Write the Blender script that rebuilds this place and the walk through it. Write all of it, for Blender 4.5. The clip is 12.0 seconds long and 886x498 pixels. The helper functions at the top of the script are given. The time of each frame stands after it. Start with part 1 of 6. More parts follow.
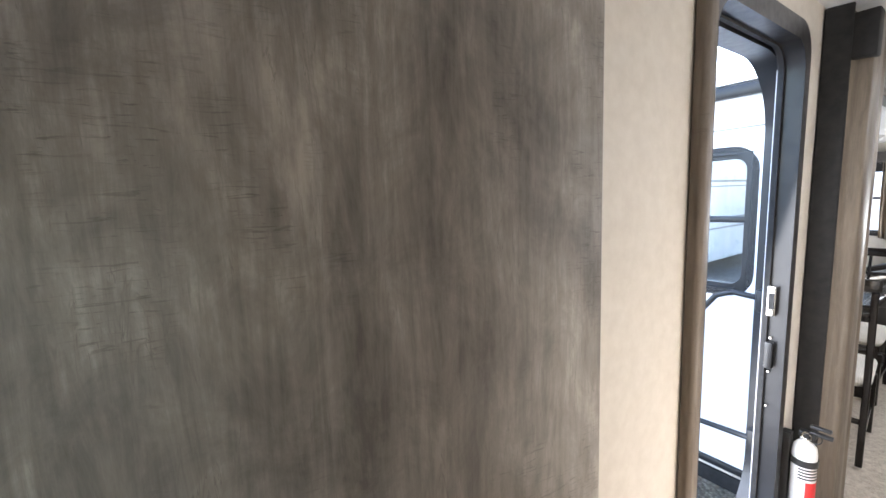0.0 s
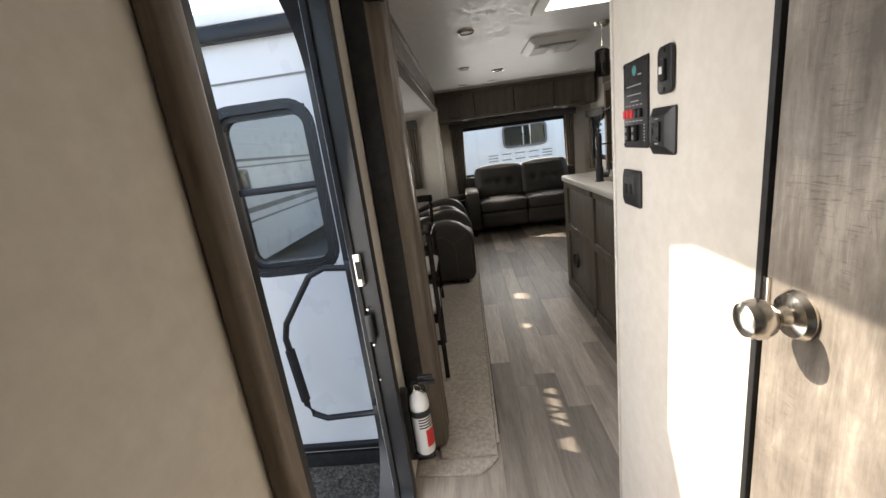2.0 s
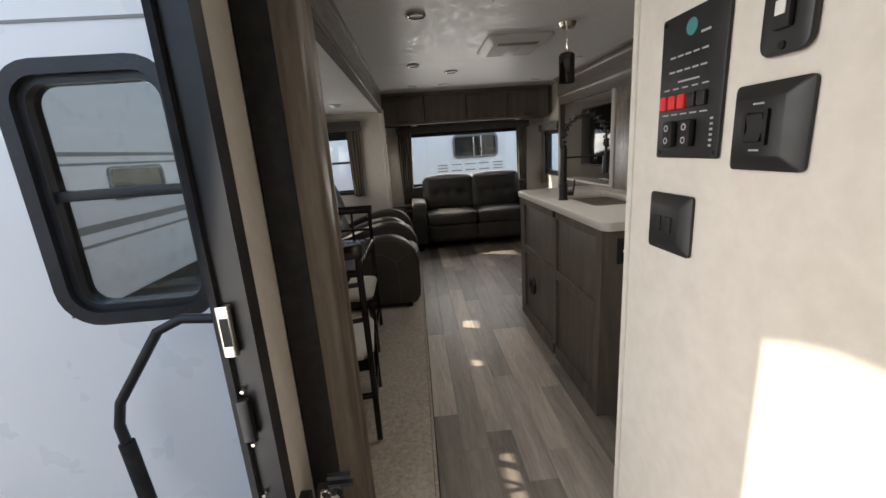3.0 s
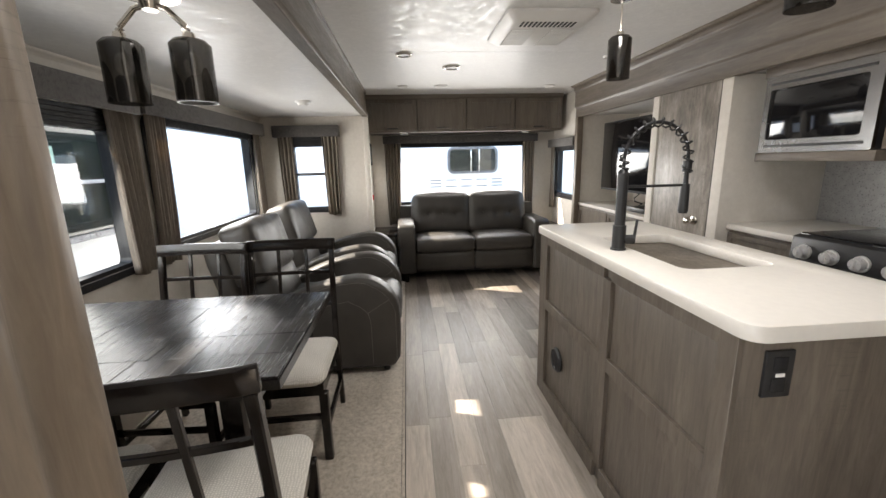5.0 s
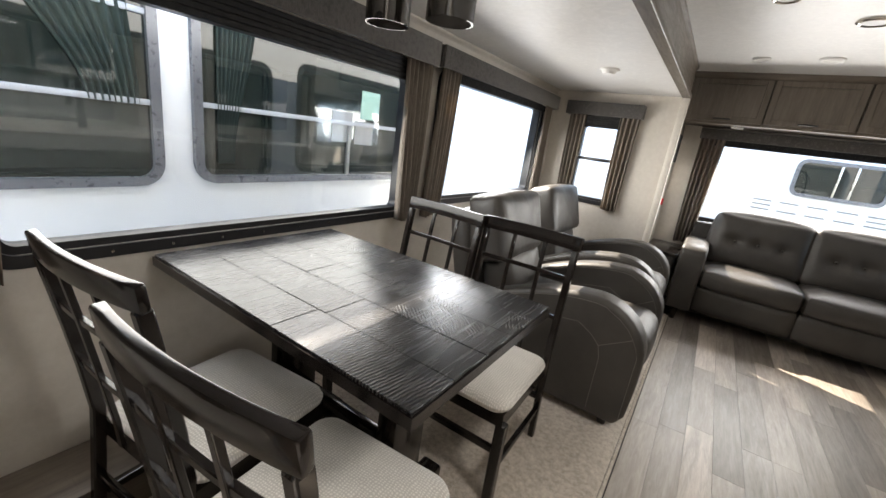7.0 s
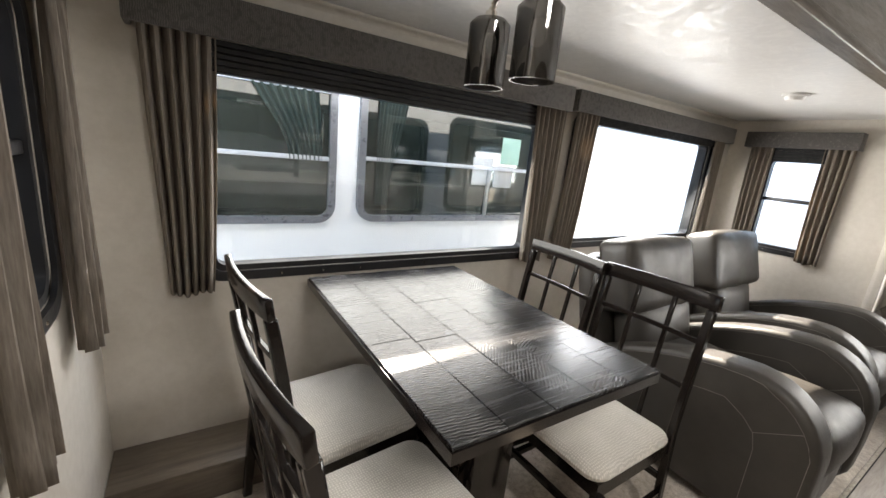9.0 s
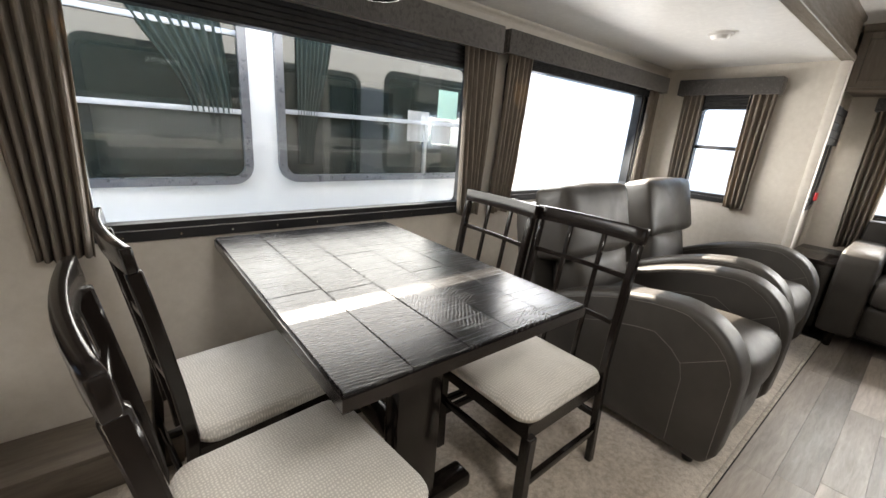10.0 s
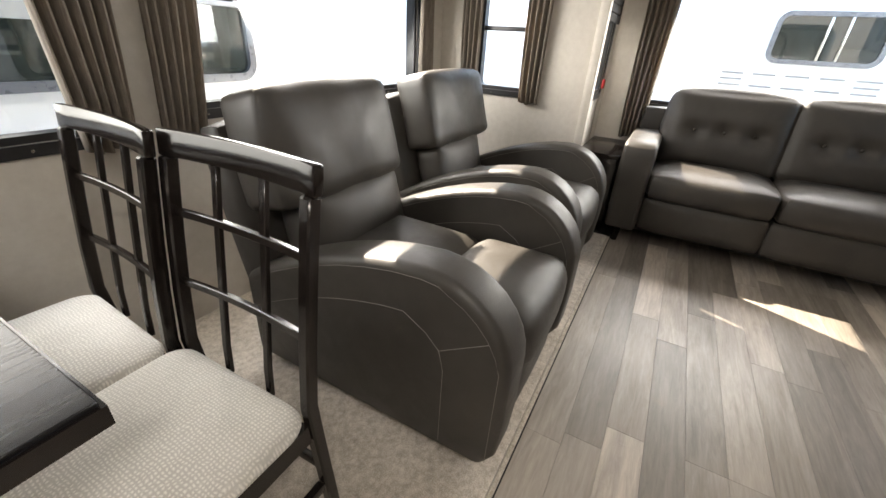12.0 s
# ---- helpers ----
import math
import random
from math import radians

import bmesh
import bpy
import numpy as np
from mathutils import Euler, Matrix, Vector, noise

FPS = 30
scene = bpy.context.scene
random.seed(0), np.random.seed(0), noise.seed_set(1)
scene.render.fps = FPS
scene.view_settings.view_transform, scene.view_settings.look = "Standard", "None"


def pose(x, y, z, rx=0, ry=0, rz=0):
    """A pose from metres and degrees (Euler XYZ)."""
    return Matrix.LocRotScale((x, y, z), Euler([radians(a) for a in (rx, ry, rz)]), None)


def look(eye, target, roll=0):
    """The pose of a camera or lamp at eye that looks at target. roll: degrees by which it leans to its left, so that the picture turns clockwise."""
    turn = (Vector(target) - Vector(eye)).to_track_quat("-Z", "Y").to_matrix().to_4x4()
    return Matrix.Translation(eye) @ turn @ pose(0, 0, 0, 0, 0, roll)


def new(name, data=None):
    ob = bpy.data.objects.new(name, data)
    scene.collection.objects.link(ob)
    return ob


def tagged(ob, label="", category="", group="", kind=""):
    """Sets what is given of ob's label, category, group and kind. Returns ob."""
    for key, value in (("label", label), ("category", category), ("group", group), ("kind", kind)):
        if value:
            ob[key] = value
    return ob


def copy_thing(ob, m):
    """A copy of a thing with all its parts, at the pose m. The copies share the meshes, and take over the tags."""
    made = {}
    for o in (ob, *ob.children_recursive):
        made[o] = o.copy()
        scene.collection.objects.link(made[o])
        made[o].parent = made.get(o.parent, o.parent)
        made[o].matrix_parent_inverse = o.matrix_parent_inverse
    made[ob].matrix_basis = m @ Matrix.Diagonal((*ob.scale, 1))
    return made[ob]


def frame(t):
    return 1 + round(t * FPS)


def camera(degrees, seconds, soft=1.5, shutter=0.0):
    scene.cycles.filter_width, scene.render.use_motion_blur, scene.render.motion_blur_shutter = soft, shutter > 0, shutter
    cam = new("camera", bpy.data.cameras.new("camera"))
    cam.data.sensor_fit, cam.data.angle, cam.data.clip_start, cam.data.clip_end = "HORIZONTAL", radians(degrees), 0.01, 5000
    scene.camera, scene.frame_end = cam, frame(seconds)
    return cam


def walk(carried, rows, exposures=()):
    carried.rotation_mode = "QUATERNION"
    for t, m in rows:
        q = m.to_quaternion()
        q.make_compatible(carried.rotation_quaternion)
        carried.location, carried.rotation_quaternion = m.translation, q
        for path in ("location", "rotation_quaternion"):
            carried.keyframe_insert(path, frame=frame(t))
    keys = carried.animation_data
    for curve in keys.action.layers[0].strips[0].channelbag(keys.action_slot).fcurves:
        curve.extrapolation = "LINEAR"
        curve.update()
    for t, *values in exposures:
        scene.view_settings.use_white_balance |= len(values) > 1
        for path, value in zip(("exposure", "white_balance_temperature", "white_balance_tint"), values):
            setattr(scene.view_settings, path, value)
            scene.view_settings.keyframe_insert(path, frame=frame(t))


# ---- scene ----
cam = camera(96.1, 12.0)
PATH = [
    (0, (1.868, 1.497, 1.374), (2.980, 3.140, 1.120), -2.2),
    (0.5, (1.927, 1.555, 1.374), (3.4, 2.867, 1.043), -7.8),
    (1, (2.034, 1.554, 1.369), (3.772, 2.446, 0.941), -9.9),
    (1.5, (2.176, 1.58, 1.35), (4.056, 2.063, 0.87), -9.4),
    (2, (2.433, 1.62, 1.307), (4.364, 1.778, 0.809), -7.6),
    (2.5, (2.636, 1.642, 1.29), (4.574, 1.613, 0.797), -5.5),
    (3, (2.883, 1.6, 1.278), (4.82, 1.488, 0.795), -4.0),
    (5, (3.724, 1.547, 1.293), (5.671, 1.379, 0.865), -1.4),
    (5.5, (3.904, 1.609, 1.275), (5.858, 1.515, 0.859), -0.4),
    (6, (4.08, 1.615, 1.246), (6.023, 1.789, 0.808), 2.1),
    (6.5, (4.157, 1.591, 1.242), (6.004, 2.178, 0.748), 5.6),
    (7, (4.199, 1.566, 1.245), (5.819, 2.599, 0.69), 8.0),
    (7.5, (4.232, 1.52, 1.288), (5.586, 2.869, 0.702), 9.2),
    (7.7, (4.234, 1.49, 1.309), (5.49, 2.938, 0.74), 9.1),
    (9.5, (4.357, 1.389, 1.27), (5.428, 3.015, 0.812), 5.6),
    (10, (4.455, 1.381, 1.187), (5.681, 2.854, 0.614), 4.2),
    (10.5, (4.645, 1.432, 1.159), (6.05, 2.674, 0.465), 3.3),
    (11, (4.851, 1.457, 1.117), (6.392, 2.463, 0.332), 3.3),
    (11.5, (5.089, 1.443, 1.125), (6.666, 2.306, 0.247), 3.7),
    (12, (5.31, 1.455, 1.115), (6.878, 2.28, 0.187), 3.5),
]
EXPOSURES = [(0, 3.85, 6450), (0.8, 3.15, 7000), (1.5, 2.4, 7150), (2.2, 1.95, 7400), (3.2, 1.7, 7350), (4.6, 3.15, 7150), (6, 3.35, 7150), (9.5, 3.6, 7250), (10.6, 3.5, 7300), (12, 3.65, 7400)]
walk(cam, [(t, look(eye, target, roll)) for t, eye, target, roll in PATH], [(t, e, k, 12) for t, e, k in EXPOSURES])

# ---- body ----
# ---- world, sun, window light ----
SUN_DIR = Vector((-0.435, -1.0, -0.845)).normalized()
world = bpy.data.worlds.new("sky")
scene.world = world
world.use_nodes = True
wn = world.node_tree
sky = wn.nodes.new("ShaderNodeTexSky")
sky.sky_type, sky.sun_disc = "NISHITA", False
sky.sun_elevation = math.asin(-SUN_DIR.z)
sky.sun_rotation = math.atan2(-SUN_DIR.x, -SUN_DIR.y)
wn.nodes["Background"].inputs[1].default_value = 0.15
wn.links.new(sky.outputs[0], wn.nodes["Background"].inputs[0])
sun = new("sun", bpy.data.lights.new("sun", "SUN"))
sun.data.energy, sun.data.angle, sun.data.color = 2.5, radians(0.6), (1.0, 0.95, 0.87)
sun.matrix_world = look((5, 8, 8), Vector((5, 8, 8)) + SUN_DIR)


def window_light(name, at, towards, width, height, watts):
    la = bpy.data.lights.new(name, "AREA")
    la.shape, la.size, la.size_y, la.energy = "RECTANGLE", width, height, watts
    la.color = (0.97, 0.985, 1.0)
    ob = new(name, la)
    ob.matrix_world = look(at, towards)
    return ob


window_light("daylight_dinette", (5.1, 3.03, 1.13), (5.1, 0, -0.7), 1.35, 0.55, 1.65)
window_light("daylight_recliners", (6.9, 3.03, 1.2), (6.9, 0, -0.7), 1.25, 0.55, 2.7)
window_light("daylight_rear", (8.66, 0.87, 1.15), (5.0, 0.87, -0.8), 1.4, 0.5, 4.3)
window_light("daylight_door", (3.3, 2.06, 0.95), (3.3, 0, 0.5), 0.6, 1.6, 2.3)
window_light("daylight_roof_vent", (4.87, 0.87, 2.04), (4.87, 0.87, 0), 0.4, 0.4, 1.9)
# Made-up fill for the open door leaf, set in an unseen opening.
window_light("bedroom_fill", (0.5, -0.31, 1.2), (1.6, 3, 0.2), 1.2, 0.6, 0.06)

# ---- materials ----


def mat(name):
    m = bpy.data.materials.new(name)
    m.use_nodes = True
    return m, m.node_tree, m.node_tree.nodes["Principled BSDF"]


def node(nt, kind, **values):
    n = nt.nodes.new(kind)
    for k, v in values.items():
        n.inputs[k.replace("_", " ")].default_value = v
    return n


def coords(nt, scale=(1, 1, 1), rotate=(0, 0, 0)):
    tc = nt.nodes.new("ShaderNodeTexCoord")
    mp = nt.nodes.new("ShaderNodeMapping")
    mp.inputs["Scale"].default_value = scale
    mp.inputs["Rotation"].default_value = rotate
    nt.links.new(tc.outputs["Object"], mp.inputs["Vector"])
    return mp.outputs["Vector"]


def noise_tex(nt, vector, scale, detail=4.0, rough=0.55, distort=0.0):
    n = node(nt, "ShaderNodeTexNoise", Scale=scale, Detail=detail, Roughness=rough, Distortion=distort)
    nt.links.new(vector, n.inputs["Vector"])
    return n.outputs["Fac"]


def ramp(nt, fac, stops):
    r = nt.nodes.new("ShaderNodeValToRGB")
    e = r.color_ramp.elements
    while len(e) < len(stops):
        e.new(0.5)
    for el, (p, c) in zip(e, stops):
        el.position, el.color = p, (*c, 1) if len(c) == 3 else c
    nt.links.new(fac, r.inputs["Fac"])
    return r.outputs["Color"]


def math_node(nt, op, a, b):
    n = nt.nodes.new("ShaderNodeMath")
    n.operation = op
    for i, v in enumerate((a, b)):
        if isinstance(v, (int, float)):
            n.inputs[i].default_value = v
        else:
            nt.links.new(v, n.inputs[i])
    return n.outputs[0]


def mix_color(nt, fac, a, b, blend="MIX"):
    n = nt.nodes.new("ShaderNodeMix")
    n.data_type, n.blend_type = "RGBA", blend
    for key, v in ((0, fac), (6, a), (7, b)):
        if isinstance(v, (int, float)):
            n.inputs[key].default_value = v
        elif isinstance(v, tuple):
            n.inputs[key].default_value = (*v, 1)
        else:
            nt.links.new(v, n.inputs[key])
    return n.outputs[2]


def bump(nt, bsdf, height, strength=0.2, distance=0.002):
    b = node(nt, "ShaderNodeBump", Strength=strength, Distance=distance)
    nt.links.new(height, b.inputs["Height"])
    nt.links.new(b.outputs[0], bsdf.inputs["Normal"])


def plain(name, color, rough=0.5, metal=0.0, vary=0.08, scale=6.0, fine=0.0, fine_scale=200.0, coat=0.0):
    """A surface of one colour with faint wear at two scales."""
    m, nt, b = mat(name)
    v = coords(nt)
    big = noise_tex(nt, v, scale, 5)
    lo = tuple(c * (1 - vary) for c in color)
    hi = tuple(min(1, c * (1 + vary)) for c in color)
    nt.links.new(ramp(nt, big, [(0.3, lo), (0.7, hi)]), b.inputs["Base Color"])
    r = ramp(nt, noise_tex(nt, v, scale * 4, 3), [(0.3, (rough * 0.85,) * 3), (0.7, (min(1, rough * 1.15),) * 3)])
    nt.links.new(r, b.inputs["Roughness"])
    b.inputs["Metallic"].default_value = metal
    b.inputs["Coat Weight"].default_value = coat
    if fine:
        bump(nt, b, noise_tex(nt, v, fine_scale, 3), fine, 0.001)
    return m


def wood(name, dark, light, along="z", rough=0.45, marks=0.5, per_object=0.0, scale=1.0):
    """Printed wood laminate: long grain, broad tone bands and short saw marks across the grain."""
    m, nt, b = mat(name)
    st = {"x": (0.9, 8, 8), "y": (8, 0.9, 8), "z": (8, 8, 0.9)}[along]
    st = tuple(s * scale for s in st)
    v = coords(nt, st)
    if per_object:
        oi = nt.nodes.new("ShaderNodeObjectInfo")
        add = nt.nodes.new("ShaderNodeVectorMath")
        add.operation = "MULTIPLY_ADD"
        nt.links.new(oi.outputs["Random"], add.inputs[0])
        add.inputs[1].default_value = (37, 53, 71)
        nt.links.new(v, add.inputs[2])
        v = add.outputs[0]
    broad = noise_tex(nt, v, 1.1, 5, 0.65, 0.9)
    grain = noise_tex(nt, v, 7.0, 8, 0.72, 0.8)
    cross = {"x": (190, 16, 16), "y": (16, 190, 16), "z": (16, 16, 190)}[along]
    saw = noise_tex(nt, coords(nt, cross), 1.0, 4, 0.6, 1.2)
    patch = noise_tex(nt, coords(nt, (7, 7, 3.5)), 1.0, 3)
    sawm = math_node(nt, "MULTIPLY", ramp(nt, saw, [(0.56, (0, 0, 0)), (0.68, (1, 1, 1))]), ramp(nt, patch, [(0.5, (0, 0, 0)), (0.62, (1, 1, 1))]))
    mixed = math_node(nt, "ADD", math_node(nt, "MULTIPLY", broad, 0.58), math_node(nt, "MULTIPLY", grain, 0.42))
    col = ramp(nt, mixed, [(0.36, dark), (0.52, tuple((d + l) / 2 for d, l in zip(dark, light))), (0.66, light)])
    col = mix_color(nt, math_node(nt, "MULTIPLY", sawm, marks), col, tuple(c * 0.6 for c in dark))
    if per_object:
        tone = ramp(nt, oi.outputs["Random"], [(0.0, (1 - per_object,) * 3), (0.5, (1, 1, 1)), (1.0, (1 + per_object,) * 3)])
        col = mix_color(nt, 1.0, col, tone, "MULTIPLY")
    nt.links.new(col, b.inputs["Base Color"])
    nt.links.new(ramp(nt, grain, [(0.3, (rough + 0.1,) * 3), (0.7, (rough - 0.06,) * 3)]), b.inputs["Roughness"])
    bump(nt, b, math_node(nt, "SUBTRACT", grain, math_node(nt, "MULTIPLY", sawm, 0.8)), 0.22, 0.001)
    return m


def smoky_oak():
    """Weathered oak print: smoky broad tones, soft upright grain, dark checks and clusters of short saw cuts."""
    m, nt, b = mat("brown_oak_laminate")
    broad = noise_tex(nt, coords(nt, (5.0, 5.0, 1.7)), 1.0, 5, 0.62, 1.0)
    mid = noise_tex(nt, coords(nt, (22, 22, 2.2)), 1.0, 6, 0.68, 1.4)
    fine = noise_tex(nt, coords(nt, (110, 110, 9)), 1.0, 5, 0.7, 0.6)
    blot = noise_tex(nt, coords(nt, (13, 13, 8)), 1.0, 6, 0.75, 0.5)
    t = math_node(nt, "ADD", math_node(nt, "MULTIPLY", broad, 0.42), math_node(nt, "MULTIPLY", mid, 0.22))
    t = math_node(nt, "ADD", t, math_node(nt, "ADD", math_node(nt, "MULTIPLY", fine, 0.12), math_node(nt, "MULTIPLY", blot, 0.24)))
    col = ramp(nt, t, [(0.405, (0.105, 0.090, 0.076)), (0.47, (0.185, 0.161, 0.137)), (0.53, (0.268, 0.236, 0.203)), (0.60, (0.44, 0.392, 0.340))])
    patch = noise_tex(nt, coords(nt, (6, 6, 3)), 1.3, 4)
    saw = noise_tex(nt, coords(nt, (20, 20, 210)), 1.0, 4, 0.6, 1.5)
    cut = math_node(nt, "MULTIPLY", ramp(nt, saw, [(0.57, (0, 0, 0)), (0.64, (1, 1, 1))]), ramp(nt, patch, [(0.53, (0, 0, 0)), (0.62, (1, 1, 1))]))
    vein = noise_tex(nt, coords(nt, (34, 34, 3.0)), 1.0, 4, 0.6, 2.2)
    check = ramp(nt, vein, [(0.485, (0, 0, 0)), (0.5, (1, 1, 1)), (0.515, (0, 0, 0))])
    check = math_node(nt, "MULTIPLY", check, ramp(nt, blot, [(0.5, (0, 0, 0)), (0.6, (1, 1, 1))]))
    marks = math_node(nt, "MAXIMUM", math_node(nt, "MULTIPLY", cut, 0.5), math_node(nt, "MULTIPLY", check, 0.42))
    col = mix_color(nt, marks, col, (0.065, 0.054, 0.044))
    nt.links.new(col, b.inputs["Base Color"])
    nt.links.new(ramp(nt, t, [(0.35, (0.5,) * 3), (0.65, (0.36,) * 3)]), b.inputs["Roughness"])
    bump(nt, b, math_node(nt, "SUBTRACT", t, marks), 0.3, 0.0012)
    return m


def woven(name, a, b_col, scale=350.0, rough=0.9, relief=0.5, vary=0.25):
    """Cloth: crossed threads, slubs and slow fading."""
    m, nt, b = mat(name)
    v = coords(nt)
    w1 = node(nt, "ShaderNodeTexWave", Scale=scale, Distortion=6.0, Detail=3.0)
    w1.bands_direction = "X"
    w2 = node(nt, "ShaderNodeTexWave", Scale=scale * 0.9, Distortion=6.0, Detail=3.0)
    w2.bands_direction = "Y"
    for w in (w1, w2):
        nt.links.new(v, w.inputs["Vector"])
    weave = math_node(nt, "MULTIPLY", w1.outputs["Fac"], w2.outputs["Fac"])
    fleck = noise_tex(nt, v, scale * 5.0, 3)
    slow = noise_tex(nt, v, 4.0, 4)
    fac = math_node(nt, "ADD", math_node(nt, "MULTIPLY", weave, 0.5), math_node(nt, "MULTIPLY", fleck, 0.5))
    col = ramp(nt, fac, [(0.25, a), (0.7, b_col)])
    col = mix_color(nt, vary, col, ramp(nt, slow, [(0.3, tuple(c * 0.7 for c in a)), (0.7, b_col)]))
    nt.links.new(col, b.inputs["Base Color"])
    b.inputs["Roughness"].default_value = rough
    b.inputs["Sheen Weight"].default_value = 0.25
    bump(nt, b, fac, relief, 0.0015)
    return m


def leather_mat():
    m, nt, b = mat("grey_leather")
    v = coords(nt)
    slow = noise_tex(nt, v, 5.0, 5)
    vo = node(nt, "ShaderNodeTexVoronoi", Scale=420.0)
    nt.links.new(v, vo.inputs["Vector"])
    crease = noise_tex(nt, coords(nt, (1, 1, 1)), 11.0, 6, 0.6, 0.7)
    nt.links.new(ramp(nt, slow, [(0.3, (0.029, 0.0255, 0.0218)), (0.7, (0.046, 0.041, 0.035))]), b.inputs["Base Color"])
    nt.links.new(ramp(nt, crease, [(0.3, (0.40,) * 3), (0.7, (0.56,) * 3)]), b.inputs["Roughness"])
    h = math_node(nt, "ADD", math_node(nt, "MULTIPLY", vo.outputs["Distance"], 0.35), crease)
    bump(nt, b, h, 0.22, 0.004)
    return m


def carpet_mat():
    m, nt, b = mat("beige_carpet")
    v = coords(nt)
    fine = noise_tex(nt, v, 260.0, 4, 0.7)
    tuft = noise_tex(nt, v, 48.0, 5, 0.7)
    slow = noise_tex(nt, v, 7.0, 5, 0.65)
    pile = math_node(nt, "ADD", math_node(nt, "MULTIPLY", fine, 0.45), math_node(nt, "MULTIPLY", tuft, 0.55))
    col = ramp(nt, pile, [(0.38, (0.24, 0.20, 0.155)), (0.5, (0.46, 0.40, 0.33)), (0.62, (0.70, 0.63, 0.54))])
    col = mix_color(nt, 0.3, col, ramp(nt, slow, [(0.35, (0.34, 0.29, 0.23)), (0.65, (0.60, 0.53, 0.45))]))
    nt.links.new(col, b.inputs["Base Color"])
    b.inputs["Roughness"].default_value = 1.0
    b.inputs["Sheen Weight"].default_value = 0.3
    bump(nt, b, math_node(nt, "ADD", fine, math_node(nt, "MULTIPLY", tuft, 0.5)), 0.6, 0.005)
    return m


def table_top_mat():
    """Black-stained hewn planks: bright worn chatter marks over a satin lacquer."""
    m, nt, b = mat("black_hewn_wood")
    v = coords(nt)
    oi = nt.nodes.new("ShaderNodeObjectInfo")
    rot = nt.nodes.new("ShaderNodeVectorRotate")
    rot.rotation_type = "Z_AXIS"
    nt.links.new(v, rot.inputs["Vector"])
    nt.links.new(math_node(nt, "ADD", math_node(nt, "MULTIPLY", oi.outputs["Random"], 1.3), 0.7), rot.inputs["Angle"])
    w = node(nt, "ShaderNodeTexWave", Scale=34.0, Distortion=3.0, Detail=3.0)
    w.inputs["Detail Scale"].default_value = 1.5
    nt.links.new(rot.outputs[0], w.inputs["Vector"])
    patch = noise_tex(nt, v, 5.0, 3)
    grain = noise_tex(nt, coords(nt, (2, 60, 60)), 2.0, 6, 0.7)
    cut = math_node(nt, "MULTIPLY", ramp(nt, w.outputs["Fac"], [(0.62, (0, 0, 0)), (0.8, (1, 1, 1))]), ramp(nt, patch, [(0.46, (0, 0, 0)), (0.6, (1, 1, 1))]))
    col = ramp(nt, grain, [(0.3, (0.004, 0.004, 0.005)), (0.75, (0.017, 0.017, 0.018))])
    col = mix_color(nt, math_node(nt, "MULTIPLY", cut, 0.4), col, (0.16, 0.155, 0.15))
    nt.links.new(col, b.inputs["Base Color"])
    nt.links.new(ramp(nt, grain, [(0.3, (0.20,) * 3), (0.7, (0.31,) * 3)]), b.inputs["Roughness"])
    b.inputs["Specular IOR Level"].default_value = 0.30
    bump(nt, b, math_node(nt, "ADD", math_node(nt, "MULTIPLY", cut, -1.0), math_node(nt, "MULTIPLY", grain, 0.22)), 0.3, 0.0012)
    return m


def wall_mat():
    m, nt, b = mat("cream_wallboard")
    v = coords(nt)
    slow = noise_tex(nt, v, 3.0, 4)
    mottle = noise_tex(nt, v, 28.0, 5, 0.65)
    fine = noise_tex(nt, v, 380.0, 2)
    col = ramp(nt, mottle, [(0.35, (0.59, 0.547, 0.487)), (0.65, (0.67, 0.628, 0.566))])
    col = mix_color(nt, 0.35, col, ramp(nt, slow, [(0.3, (0.57, 0.53, 0.47)), (0.7, (0.67, 0.63, 0.57))]))
    nt.links.new(col, b.inputs["Base Color"])
    b.inputs["Roughness"].default_value = 0.62
    bump(nt, b, math_node(nt, "ADD", fine, mottle), 0.12, 0.001)
    return m


def ceiling_mat():
    m, nt, b = mat("white_ceiling_board")
    v = coords(nt)
    swirl = noise_tex(nt, v, 16.0, 5, 0.6, 1.8)
    nt.links.new(ramp(nt, swirl, [(0.35, (0.70, 0.695, 0.68)), (0.65, (0.80, 0.795, 0.78))]), b.inputs["Base Color"])
    nt.links.new(ramp(nt, swirl, [(0.35, (0.30,) * 3), (0.65, (0.62,) * 3)]), b.inputs["Roughness"])
    bump(nt, b, swirl, 0.2, 0.003)
    return m


def gravel_mat():
    m, nt, b = mat("gravel")
    v = coords(nt)
    vo = node(nt, "ShaderNodeTexVoronoi", Scale=45.0)
    nt.links.new(v, vo.inputs["Vector"])
    n = noise_tex(nt, v, 30.0, 4)
    stone = ramp(nt, vo.outputs["Distance"], [(0.1, (1.0, 1.0, 1.0)), (0.6, (0.35, 0.35, 0.35))])
    col = mix_color(nt, 0.7, ramp(nt, n, [(0.3, (0.16, 0.157, 0.15)), (0.7, (0.52, 0.51, 0.49))]), stone, "MULTIPLY")
    nt.links.new(col, b.inputs["Base Color"])
    b.inputs["Roughness"].default_value = 0.95
    bump(nt, b, vo.outputs["Distance"], 1.0, 0.02)
    return m


